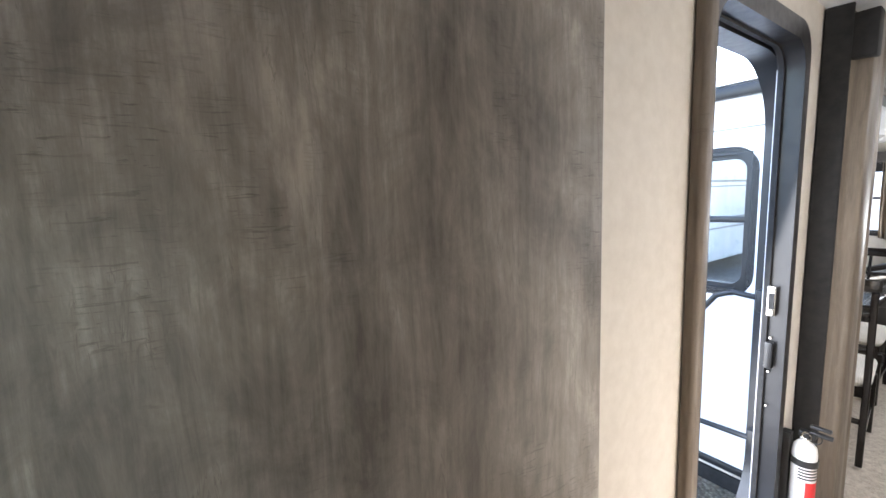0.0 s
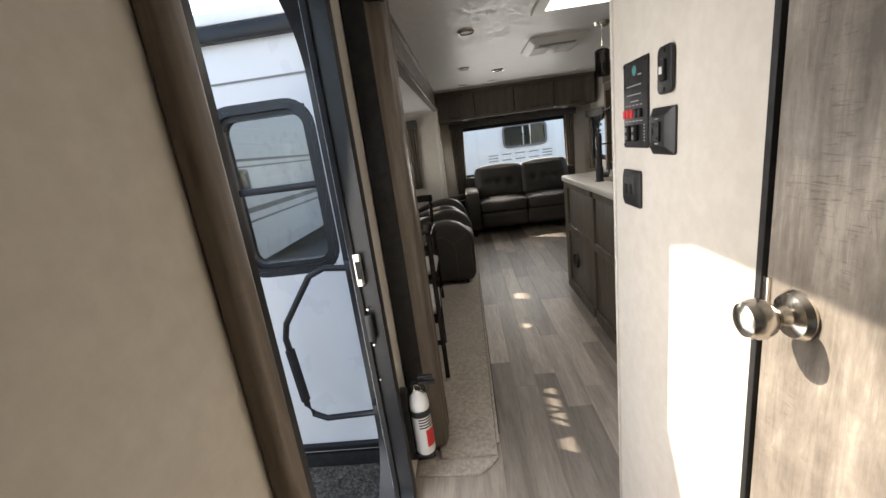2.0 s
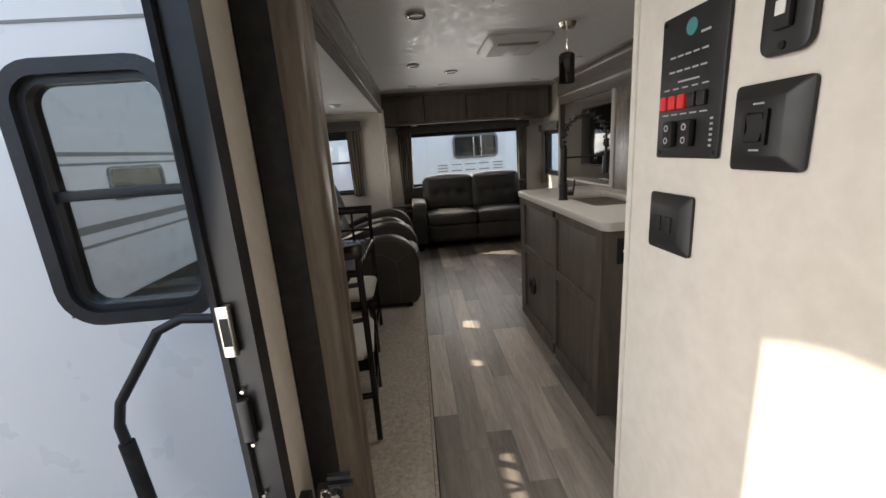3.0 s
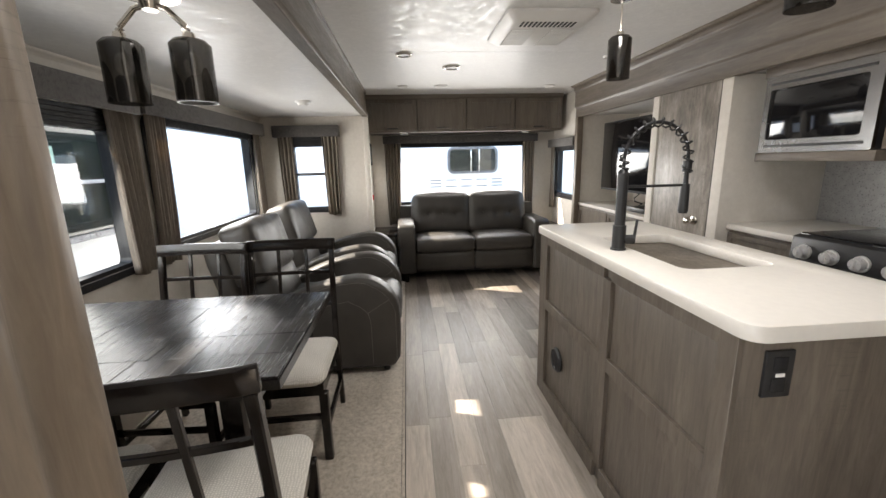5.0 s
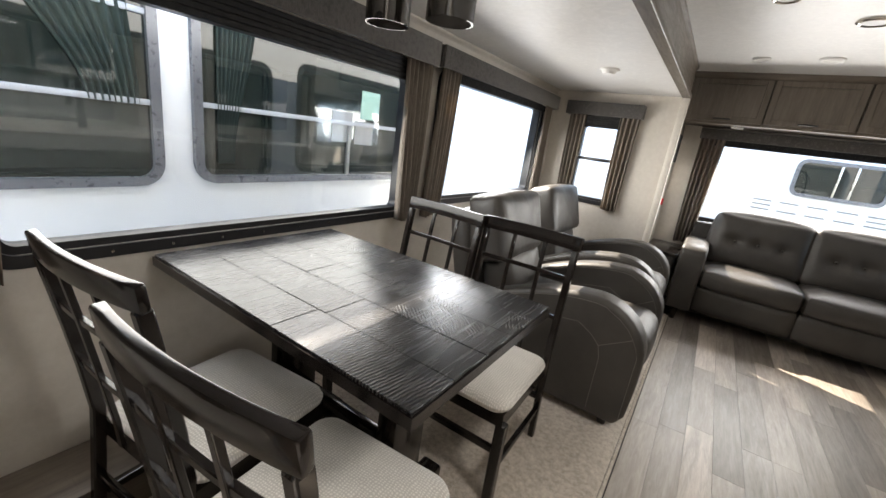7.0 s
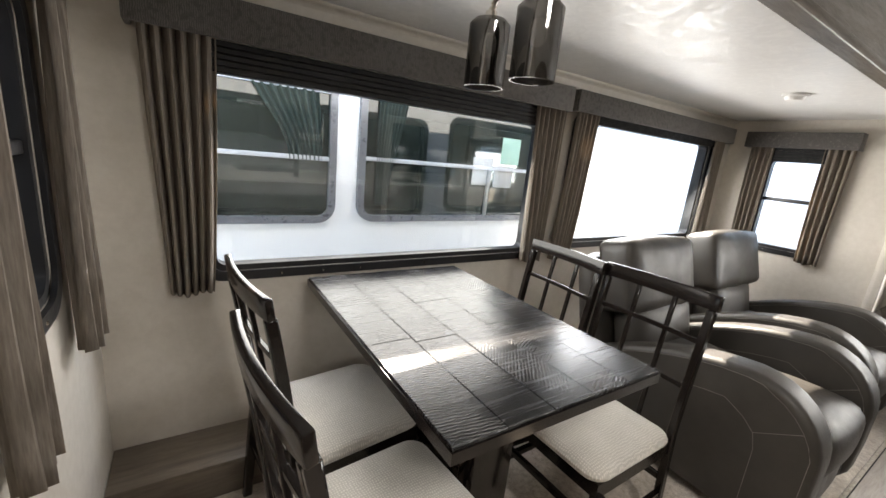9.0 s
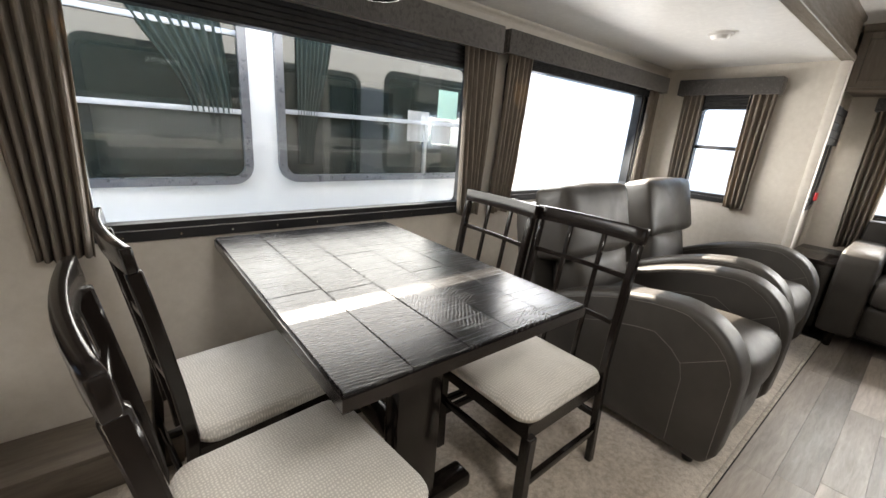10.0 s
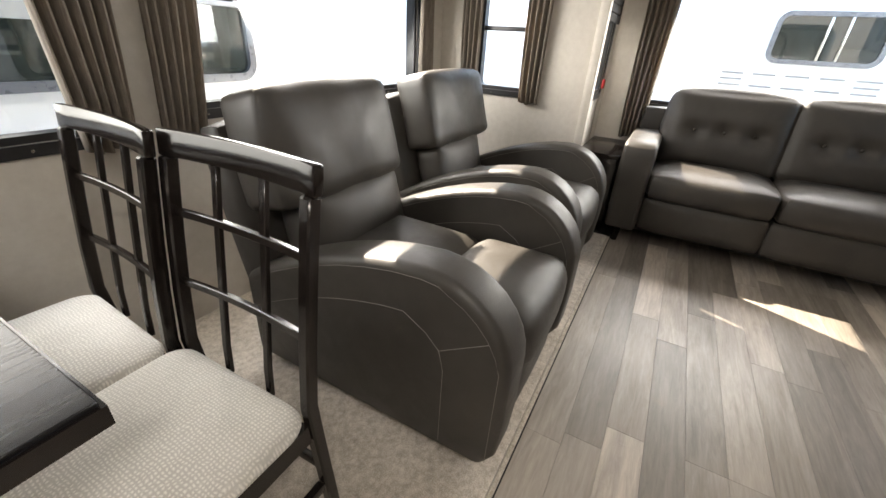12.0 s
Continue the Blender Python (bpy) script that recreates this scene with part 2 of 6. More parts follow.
def glass_mat(name, tint, gloss=0.08):
    m, nt, b = mat(name)
    tr = nt.nodes.new("ShaderNodeBsdfTransparent")
    tr.inputs[0].default_value = (*tint, 1)
    gl = nt.nodes.new("ShaderNodeBsdfGlossy")
    gl.inputs["Roughness"].default_value = 0.02
    mx = nt.nodes.new("ShaderNodeMixShader")
    mx.inputs[0].default_value = gloss
    nt.links.new(tr.outputs[0], mx.inputs[1])
    nt.links.new(gl.outputs[0], mx.inputs[2])
    nt.links.new(mx.outputs[0], nt.nodes["Material Output"].inputs["Surface"])
    return m


def curtain_mat():
    m, nt, b = mat("taupe_curtain_cloth")
    v = coords(nt)
    thread = noise_tex(nt, coords(nt, (300, 300, 25)), 1.0, 3)
    slow = noise_tex(nt, v, 6.0, 3)
    col = ramp(nt, thread, [(0.3, (0.17, 0.142, 0.116)), (0.7, (0.31, 0.268, 0.224))])
    col = mix_color(nt, 0.2, col, ramp(nt, slow, [(0.3, (0.10, 0.08, 0.062)), (0.7, (0.2, 0.17, 0.14))]))
    nt.links.new(col, b.inputs["Base Color"])
    b.inputs["Roughness"].default_value = 0.8
    tl = nt.nodes.new("ShaderNodeBsdfTranslucent")
    nt.links.new(mix_color(nt, 0.4, col, (0.45, 0.34, 0.22)), tl.inputs[0])
    mx = nt.nodes.new("ShaderNodeMixShader")
    mx.inputs[0].default_value = 0.3
    nt.links.new(b.outputs[0], mx.inputs[1])
    nt.links.new(tl.outputs[0], mx.inputs[2])
    nt.links.new(mx.outputs[0], nt.nodes["Material Output"].inputs["Surface"])
    bump(nt, b, thread, 0.3, 0.001)
    return m


WALL, CEIL, CARPET, GRAVEL, LEATHER = wall_mat(), ceiling_mat(), carpet_mat(), gravel_mat(), leather_mat()
CAB = wood("greybrown_laminate", (0.076, 0.061, 0.047), (0.170, 0.141, 0.112), "z", 0.42, 0.35)
CAB_X = wood("greybrown_laminate_long", (0.080, 0.064, 0.049), (0.178, 0.147, 0.117), "x", 0.42, 0.3)
CAB_Y = wood("greybrown_laminate_across", (0.080, 0.064, 0.049), (0.178, 0.147, 0.117), "y", 0.42, 0.3)
DOORWOOD = smoky_oak()
TRIMWOOD = wood("dark_trim_laminate", (0.10, 0.078, 0.058), (0.22, 0.178, 0.137), "z", 0.45, 0.3)
PLANK = wood("vinyl_plank", (0.215, 0.184, 0.154), (0.455, 0.398, 0.342), "x", 0.38, 0.2, 0.5)
TABLETOP = table_top_mat()
BLACKWOOD = plain("black_painted_wood", (0.010, 0.0075, 0.0065), 0.16, 0, 0.12, 4, 0.0, 120)
BLACKWOOD.node_tree.nodes["Principled BSDF"].inputs["Specular IOR Level"].default_value = 0.42
SEATCLOTH = woven("grey_tweed", (0.47, 0.445, 0.40), (0.80, 0.765, 0.70), 44.0, 0.95, 0.6)
VALANCE = woven("charcoal_valance_cloth", (0.055, 0.050, 0.047), (0.15, 0.14, 0.13), 55.0, 0.9, 0.4)
CURTAIN = curtain_mat()
COUNTER = plain("cream_solid_counter", (0.66, 0.625, 0.57), 0.33, 0, 0.03, 40, 0.02, 300)
STEEL = plain("brushed_steel", (0.62, 0.60, 0.57), 0.28, 1.0, 0.012, 3)
DARKSTEEL = plain("dark_brushed_steel", (0.36, 0.35, 0.34), 0.24, 1.0, 0.0, 1.2)
SILVERKNOB = plain("silver_plastic", (0.62, 0.61, 0.60), 0.3, 0.35, 0.05, 20)
CHROME = plain("satin_nickel", (0.68, 0.64, 0.58), 0.2, 1.0, 0.04, 10)
BLACK = plain("black_plastic", (0.016, 0.016, 0.017), 0.42, 0, 0.2, 10, 0.05, 300)
RUBBER = plain("black_rubber", (0.010, 0.010, 0.011), 0.75, 0, 0.25, 8, 0.1, 160)
BLACKMETAL = plain("black_powder_coat", (0.014, 0.014, 0.015), 0.38, 0.2, 0.2, 12, 0.05, 300)
FRAMEMETAL = plain("black_window_frame", (0.020, 0.020, 0.022), 0.35, 0.1, 0.2, 10)
WHITE = plain("white_plastic", (0.78, 0.77, 0.75), 0.45, 0, 0.04, 10)
GELCOAT = plain("white_gelcoat", (0.82, 0.825, 0.825), 0.3, 0, 0.006, 1.5)
GREYSTRIPE = plain("grey_decal", (0.24, 0.235, 0.225), 0.4, 0, 0.1, 4)
RED = plain("red_label", (0.62, 0.03, 0.03), 0.45, 0, 0.08, 20)
SCREEN = plain("black_glass_screen", (0.006, 0.006, 0.007), 0.07, 0, 0.1, 4)
BACKSPLASH = plain("grey_backsplash", (0.36, 0.36, 0.36), 0.3, 0.3, 0.12, 30, 0.25, 60)
STITCH = plain("pale_stitching", (0.19, 0.18, 0.165), 0.7, 0, 0.1, 50)
GLASS = glass_mat("clear_glass", (0.93, 0.95, 0.95), 0.06)
DARKGLASS = glass_mat("tinted_glass", (0.10, 0.13, 0.13), 0.16)
SMOKED = glass_mat("smoked_glass", (0.42, 0.41, 0.40), 0.14)
GREENCLOTH = plain("green_curtain_cloth", (0.020, 0.034, 0.028), 0.9, 0, 0.2, 14)
PAPER = plain("white_paper", (0.34, 0.34, 0.33), 0.8, 0, 0.03, 10)
MINTPAPER = plain("mint_paper", (0.30, 0.46, 0.38), 0.8, 0, 0.03, 10)
GREYBAR = plain("grey_window_bar", (0.42, 0.43, 0.45), 0.4, 0, 0.06, 8)
DARKINSIDE = plain("dim_interior_panel", (0.06, 0.06, 0.058), 0.7, 0, 0.3, 3)
LAMP_WHITE = plain("frosted_lens", (0.70, 0.69, 0.66), 0.5, 0, 0.03, 10)

PRINTGREY = plain("grey_print", (0.36, 0.36, 0.36), 0.5, 0, 0.05, 20)

# ---- mesh helpers ----


def box(bm, x0, x1, y0, y1, z0, z1, bevel=0.0, seg=2):
    r = bmesh.ops.create_cube(bm, size=1.0, matrix=Matrix.LocRotScale(((x0 + x1) / 2, (y0 + y1) / 2, (z0 + z1) / 2), None, (abs(x1 - x0), abs(y1 - y0), abs(z1 - z0))))
    if bevel:
        edges = list({e for v in r["verts"] for e in v.link_edges})
        bmesh.ops.bevel(bm, geom=edges, offset=bevel, segments=seg, profile=0.5, affect="EDGES", clamp_overlap=True)
    return bm


def slab(x0, x1, y0, y1, z0, z1, bevel=0.0, seg=2):
    return box(bmesh.new(), x0, x1, y0, y1, z0, z1, bevel, seg)


def rod(bm, a, b, r0, r1=None, seg=16):
    a, b = Vector(a), Vector(b)
    d = b - a
    m = Matrix.Translation((a + b) / 2) @ d.to_track_quat("Z", "Y").to_matrix().to_4x4()
    bmesh.ops.create_cone(bm, cap_ends=True, segments=seg, radius1=r0, radius2=r0 if r1 is None else r1, depth=d.length, matrix=m)
    return bm


def tube(bm, pts, r, seg=10, closed=False):
    """A round bar swept along points."""
    pts = [Vector(p) for p in pts]
    rings, up = [], Vector((0.123, 0.31, 0.94))
    n = len(pts)
    for i, p in enumerate(pts):
        a = pts[(i - 1) % n] if closed or i else p
        b = pts[(i + 1) % n] if closed or i < n - 1 else p
        d = (b - a).normalized()
        s = d.cross(up)
        if s.length < 0.05:
            s = d.cross(Vector((1, 0, 0)))
        s.normalize()
        u = s.cross(d)
        rr = r[i] if isinstance(r, (list, tuple)) else r
        rings.append([bm.verts.new(p + rr * (math.cos(k * math.tau / seg) * s + math.sin(k * math.tau / seg) * u)) for k in range(seg)])
    for i in range(n if closed else n - 1):
        A, B = rings[i], rings[(i + 1) % n]
        for k in range(seg):
            bm.faces.new((A[k], A[(k + 1) % seg], B[(k + 1) % seg], B[k]))
    if not closed:
        bm.faces.new(rings[0][::-1])
        bm.faces.new(rings[-1])
    return bm


def bars(bm, pts, w, h, across):
    """A flat bar of width w (along 'across') and height h swept along points."""
    across = Vector(across).normalized()
    pts = [Vector(p) for p in pts]
    rings = []
    for i, p in enumerate(pts):
        d = (pts[min(i + 1, len(pts) - 1)] - pts[max(i - 1, 0)]).normalized()
        n = d.cross(across).normalized()
        rings.append([bm.verts.new(p + sx * w / 2 * across + sy * h / 2 * n) for sx, sy in ((-1, -1), (1, -1), (1, 1), (-1, 1))])
    for A, B in zip(rings, rings[1:]):
        for k in range(4):
            bm.faces.new((A[k], A[(k + 1) % 4], B[(k + 1) % 4], B[k]))
    bm.faces.new(rings[0][::-1])
    bm.faces.new(rings[-1])
    return bm


def prism(bm, outline, axis, a, b):
    """Extrudes a closed outline in the plane across 'axis' from a to b."""
    def at(u, v, w):
        return {"x": (w, u, v), "y": (u, w, v), "z": (u, v, w)}[axis]
    A = [bm.verts.new(at(u, v, a)) for u, v in outline]
    B = [bm.verts.new(at(u, v, b)) for u, v in outline]
    n = len(A)
    for k in range(n):
        bm.faces.new((A[k], A[(k + 1) % n], B[(k + 1) % n], B[k]))
    bm.faces.new(A[::-1])
    bm.faces.new(B)
    return bm


def round_rect(u0, u1, v0, v1, r, seg=6):
    out = []
    for cu, cv, a0 in ((u1 - r, v1 - r, 0), (u0 + r, v1 - r, 90), (u0 + r, v0 + r, 180), (u1 - r, v0 + r, 270)):
        for k in range(seg + 1):
            a = radians(a0 + 90 * k / seg)
            out.append((cu + r * math.cos(a), cv + r * math.sin(a)))
    return out


def ring_prism(bm, outer, inner, axis, a, b):
    """A frame between two outlines with the same number of points."""
    def at(u, v, w):
        return {"x": (w, u, v), "y": (u, w, v), "z": (u, v, w)}[axis]
    L = [[bm.verts.new(at(u, v, w)) for u, v in o] for o, w in ((outer, a), (outer, b), (inner, b), (inner, a))]
    n = len(outer)
    for i in range(4):
        A, B = L[i], L[(i + 1) % 4]
        for k in range(n):
            bm.faces.new((A[k], A[(k + 1) % n], B[(k + 1) % n], B[k]))
    return bm


def finish(bm, bevel=0.0, seg=2):
    bmesh.ops.recalc_face_normals(bm, faces=bm.faces)
    if bevel:
        sharp = [e for e in bm.edges if len(e.link_faces) == 2 and e.calc_face_angle(0) > 0.6]
        bmesh.ops.bevel(bm, geom=sharp, offset=bevel, segments=seg, profile=0.5, affect="EDGES", clamp_overlap=True)
    return bm


def part(name, bm, material, parent=None, label="", smooth=True):
    me = bpy.data.meshes.new(name)
    bmesh.ops.recalc_face_normals(bm, faces=bm.faces)
    bm.to_mesh(me)
    bm.free()
    me.materials.append(material)
    if smooth:
        for p in me.polygons:
            p.use_smooth = True
        me.set_sharp_from_angle(angle=radians(38))
    ob = new(name, me)
    if parent:
        ob.parent = parent
        if parent.type == "EMPTY":
            ob.matrix_parent_inverse = parent.matrix_basis.inverted()
    if label:
        ob["label"] = label
    return ob


def thing(name, at, label, category, group="", kind=""):
    ob = new(name)
    ob.empty_display_size = 0.1
    ob.matrix_basis = Matrix.Translation(at)
    return tagged(ob, label, category, group, kind)


def wall_bm(axis, a, b, u0, u1, z0, z1, holes=()):
    """A wall slab across 'axis' (x or y) from a to b with square holes (u0, u1, z0, z1) right through it."""
    bm = bmesh.new()
    us = sorted({u0, u1, *[h[0] for h in holes], *[h[1] for h in holes]})
    for p, q in zip(us, us[1:]):
        cuts = sorted((h[2], h[3]) for h in holes if h[0] < (p + q) / 2 < h[1])
        z = z0
        for c0, c1 in cuts + [(z1, z1)]:
            if c0 - z > 1e-4:
                if axis == "y":
                    box(bm, p, q, a, b, z, c0)
                else:
                    box(bm, a, b, p, q, z, c0)
            z = c1
    return bm


def structure(name, bm, material, label, category="wall"):
    return tagged(part(name, bm, material, None, "", False), label, category, "", "structure")

# ---- setting ----
FLOOR_Z, CEIL_Z, SLIDE_CEIL = 0.0, 2.0, 1.765
Y_R, Y_L = -0.27, 1.97          # inner faces of the long walls
X_B = 8.62                      # inner face of the rear wall
SX0, SX1, SY = 4.04, 8.0, 2.98  # inner faces of the dinette slide-out

structure("wall_rear", wall_bm("x", X_B, X_B + 0.05, Y_R - 0.05, Y_L + 0.05, -0.1, CEIL_Z, [(0.06, 1.68, 0.80, 1.50)]), WALL, "cream wallboard rear wall with a wide window")
structure("wall_door_side", wall_bm("y", Y_L, Y_L + 0.05, -0.9, SX0 - 0.1, -0.1, CEIL_Z, [(2.965, 3.705, 0.0, 1.89)]), WALL, "cream wallboard side wall with the entry doorway")
structure("wall_slide_rear_return", wall_bm("y", Y_L, Y_L + 0.05, SX1 + 0.02, X_B, 0.0, CEIL_Z, [(8.07, 8.56, 0.84, 1.50)]), WALL, "cream wallboard beside the sofa with a narrow window")
structure("wall_slide_front", wall_bm("x", SX0 - 0.05, SX0, Y_L + 0.055, SY, -0.02, SLIDE_CEIL + 0.03, [(2.19, 2.555, 0.905, 1.52)]), WALL, "cream slide-out end wall with a window")
structure("wall_slide_end", wall_bm("x", SX1, SX1 + 0.05, Y_L - 0.02, SY, -0.02, SLIDE_CEIL + 0.03, [(2.33, 2.69, 0.84, 1.50)]), WALL, "cream slide-out end wall with a narrow window")
structure("wall_slide_side", wall_bm("y", SY, SY + 0.05, SX0 - 0.05, SX1 + 0.05, -0.02, SLIDE_CEIL + 0.03, [(4.36, 5.90, 0.80, 1.50), (6.16, 7.68, 0.84, 1.56)]), WALL, "cream slide-out side wall with two wide windows")
structure("wall_panel", wall_bm("y", 1.14, 1.2, 2.97, 3.6, 0.0, CEIL_Z), WALL, "cream partition wall that carries the switches")
structure("wall_partition_back", wall_bm("x", 3.54, 3.6, Y_R, 1.14, 0.0, CEIL_Z), WALL, "cream partition behind the kitchen")
structure("wall_hall", wall_bm("y", 1.14, 1.2, 1.55, 2.26, 0.0, CEIL_Z), WALL, "cream hall wall")
structure("wall_hall_over_door", wall_bm("y", 1.14, 1.2, 2.26, 2.97, 1.9, CEIL_Z), WALL, "cream wall over the hall door")
structure("wall_hall_end", wall_bm("x", -0.95, -0.9, Y_R - 0.05, Y_L + 0.05, 0.0, CEIL_Z), WALL, "cream end wall")
structure("wall_right", wall_bm("y", Y_R - 0.05, Y_R, 7.82, X_B, 0.0, CEIL_Z, [(7.93, 8.50, 0.88, 1.43)]), WALL, "cream side wall beside the sofa with a narrow window")
# The hole is made up to house the bedroom fill lamp.
structure("wall_right_front", wall_bm("y", Y_R - 0.05, Y_R, -0.9, 4.0, 0.0, CEIL_Z, [(-0.15, 1.15, 0.85, 1.55)]), WALL, "cream side wall, unseen, with a made-up opening for the fill lamp")
structure("wall_bedroom", wall_bm("x", 1.49, 1.55, Y_R, 1.2, 0.0, CEIL_Z), WALL, "cream partition of the bedroom")
structure("wall_kitchen_back", wall_bm("y", -0.90, -0.85, 3.95, 7.85, 0.0, 1.75), WALL, "cream back wall of the kitchen slide-out")
structure("wall_kitchen_end", wall_bm("x", 7.78, 7.82, -0.85, -0.21, 0.0, 1.75), WALL, "cream end wall of the kitchen slide-out")
structure("wall_kitchen_front", wall_bm("x", 3.95, 4.0, -0.85, -0.21, 0.0, 1.75), WALL, "cream front wall of the kitchen slide-out")
structure("ceiling_kitchen", slab(3.95, 7.82, -0.9, -0.21, 1.72, 1.76), CEIL, "white kitchen slide-out ceiling", "ceiling")
structure("ceiling_slide", slab(SX0 - 0.05, SX1 + 0.05, Y_L - 0.03, SY + 0.05, SLIDE_CEIL, SLIDE_CEIL + 0.05), CEIL, "white slide-out ceiling board", "ceiling")


def main_ceiling():
    bm = bmesh.new()
    x0, x1, y0, y1 = 4.66, 5.10, 0.65, 1.09
    zs = (CEIL_Z, CEIL_Z + 0.05)
    cuts = [-0.95, 0.9, 2.4, 3.85, 6.55, X_B + 0.05]
    for a, b in zip(cuts, cuts[1:]):
        a += 0.0015
        b -= 0.0015
        if a < x0 < b:
            box(bm, a, x0, Y_R - 0.05, Y_L + 0.05, *zs)
            box(bm, x1, b, Y_R - 0.05, Y_L + 0.05, *zs)
            box(bm, x0, x1, Y_R - 0.05, y0, *zs)
            box(bm, x0, x1, y1, Y_L + 0.05, *zs)
        else:
            box(bm, a, b, Y_R - 0.05, Y_L + 0.05, *zs)
    box(bm, -0.95, X_B + 0.05, Y_R - 0.05, 0.5, CEIL_Z + 0.05, CEIL_Z + 0.07)
    box(bm, -0.95, X_B + 0.05, 1.2, Y_L + 0.05, CEIL_Z + 0.05, CEIL_Z + 0.07)
    box(bm, -0.95, 4.5, 0.5, 1.2, CEIL_Z + 0.05, CEIL_Z + 0.07)
    box(bm, 5.2, X_B + 0.05, 0.5, 1.2, CEIL_Z + 0.05, CEIL_Z + 0.07)
    return bm


structure("ceiling", main_ceiling(), CEIL, "white textured ceiling boards with fine seams", "ceiling")
floor = structure("floor", slab(-0.95, X_B + 0.05, -0.9, Y_L + 0.05, -0.08, -0.006), RUBBER, "grey-brown wood-look vinyl plank floor", "floor")


def carpet_bm():
    bm = bmesh.new()
    prism(bm, [(3.86, 1.62), (3.89, 1.622), (7.98, 1.622), (7.98, SY - 0.005), (SX0 + 0.005, SY - 0.005), (SX0 + 0.005, 1.90), (3.86, 1.86)], "z", -0.005, 0.016)
    return finish(bm, 0.006, 2)


tagged(part("carpet", carpet_bm(), CARPET), "beige cut-pile carpet of the slide-out floor", "carpet", "", "structure")
bm = bmesh.new()
prism(bm, [(3.775, 1.955), (3.765, 1.70), (3.80, 1.655), (3.858, 1.612), (3.858, 1.87), (3.87, 1.955)], "z", 0.0005, 0.009)
tagged(part("carpet_ramp", finish(bm, 0.003, 1), CARPET), "beige carpet ramp at the slide-out mouth", "carpet", "", "structure")
trim = structure("trim_carpet_edge", slab(3.93, 7.98, 1.606, 1.621, 0.0, 0.012, 0.004), CARPET, "bound beige carpet edge", "trim")


def moulding(name, outline, axis, a, b, material, label):
    bm = bmesh.new()
    prism(bm, outline, axis, a, b)
    return tagged(part(name, finish(bm, 0.003, 1), material), label, "trim", "", "structure")


# header beam over the slide-out mouth, with its stepped moulding
moulding("trim_slide_header", [(1.965, 2.0), (1.915, 2.0), (1.915, 1.975), (1.925, 1.965), (1.925, 1.80), (1.905, 1.79), (1.905, 1.755), (1.965, 1.755)], "x", 3.97, SX1 + 0.02, CAB_X, "grey-brown stepped moulding over the slide-out mouth")
moulding("trim_slide_post", [(3.935, 1.958), (3.935, 1.94), (3.90, 1.932), (3.90, 1.90), (3.905, 1.890), (3.918, 1.880), (3.918, 1.862), (3.93, 1.842), (3.965, 1.836), (4.01, 1.832), (4.03, 1.846), (4.05, 1.846), (4.07, 1.834), (4.088, 1.836), (4.097, 1.85), (4.097, 1.958)], "z", 0.018, 1.96, TRIMWOOD, "grey-brown stepped post at the slide-out mouth")
moulding("trim_slide_rear_post", [(7.955, 1.945), (7.955, 1.91), (8.015, 1.91), (8.03, 1.925), (8.03, 1.965), (7.97, 1.965)], "z", 0.0, 1.755, WALL, "cream corner moulding at the slide-out mouth")
moulding("trim_seal", [(3.872, 1.968), (3.868, 1.958), (3.882, 1.895), (3.889, 1.890), (3.897, 1.895), (3.898, 1.968)], "z", 0.0, 1.99, RUBBER, "black rubber slide-out seal")
moulding("trim_kitchen_header", [(-0.25, 1.985), (-0.17, 1.985), (-0.17, 1.955), (-0.185, 1.94), (-0.185, 1.80), (-0.20, 1.785), (-0.20, 1.70), (-0.25, 1.70)], "x", 3.7, 7.84, CAB_X, "grey-brown stepped moulding over the kitchen")
moulding("trim_kitchen_header_cove", [(-0.27, 2.0), (-0.13, 2.0), (-0.15, 1.984), (-0.27, 1.984)], "x", 3.7, 7.84, TRIMWOOD, "dark cove moulding at the ceiling")
moulding("trim_kitchen_post", [(7.76, -0.25), (7.76, -0.19), (7.82, -0.19), (7.83, -0.20), (7.83, -0.25)], "z", 0.0, 1.70, TRIMWOOD, "grey-brown post at the kitchen mouth")
moulding("trim_panel_wall_end", [(3.598, 1.135), (3.598, 1.205), (3.612, 1.205), (3.616, 1.17), (3.612, 1.135)], "z", 0.0, CEIL_Z, WALL, "cream edge moulding on the partition end")
moulding("trim_rear_corner", [(X_B - 0.025, Y_L), (X_B - 0.025, Y_L - 0.008), (X_B - 0.008, Y_L - 0.025), (X_B, Y_L - 0.025), (X_B, Y_L)], "z", 0.0, 1.6, WALL, "cream cove strip in the corner")
moulding("trim_slide_ceiling", [(SY - 0.001, SLIDE_CEIL - 0.001), (SY - 0.03, SLIDE_CEIL - 0.001), (SY - 0.026, SLIDE_CEIL - 0.012), (SY - 0.008, SLIDE_CEIL - 0.02), (SY - 0.001, SLIDE_CEIL - 0.03)], "x", SX0, SX1, WALL, "pale cove strip under the slide-out ceiling")
moulding("trim_door_casing", [(2.912, 1.968), (2.912, 1.945), (2.925, 1.935), (2.955, 1.935), (2.968, 1.95), (2.968, 1.968)], "z", 0.0, 1.93, TRIMWOOD, "grey-brown casing strip beside the entry doorway")


def slab_thing(name, dims, material, label, category, bevel=0.004, kind=""):
    return tagged(part(name, slab(*dims, bevel), material), label, category, "", kind)


slab_thing("trim_seal_bracket", (3.888, 3.945, 1.828, 1.895, 1.80, 1.955), RUBBER, "black corner bracket at the top of the seal", "trim", 0.006, "structure")

# ---- entry doorway ----


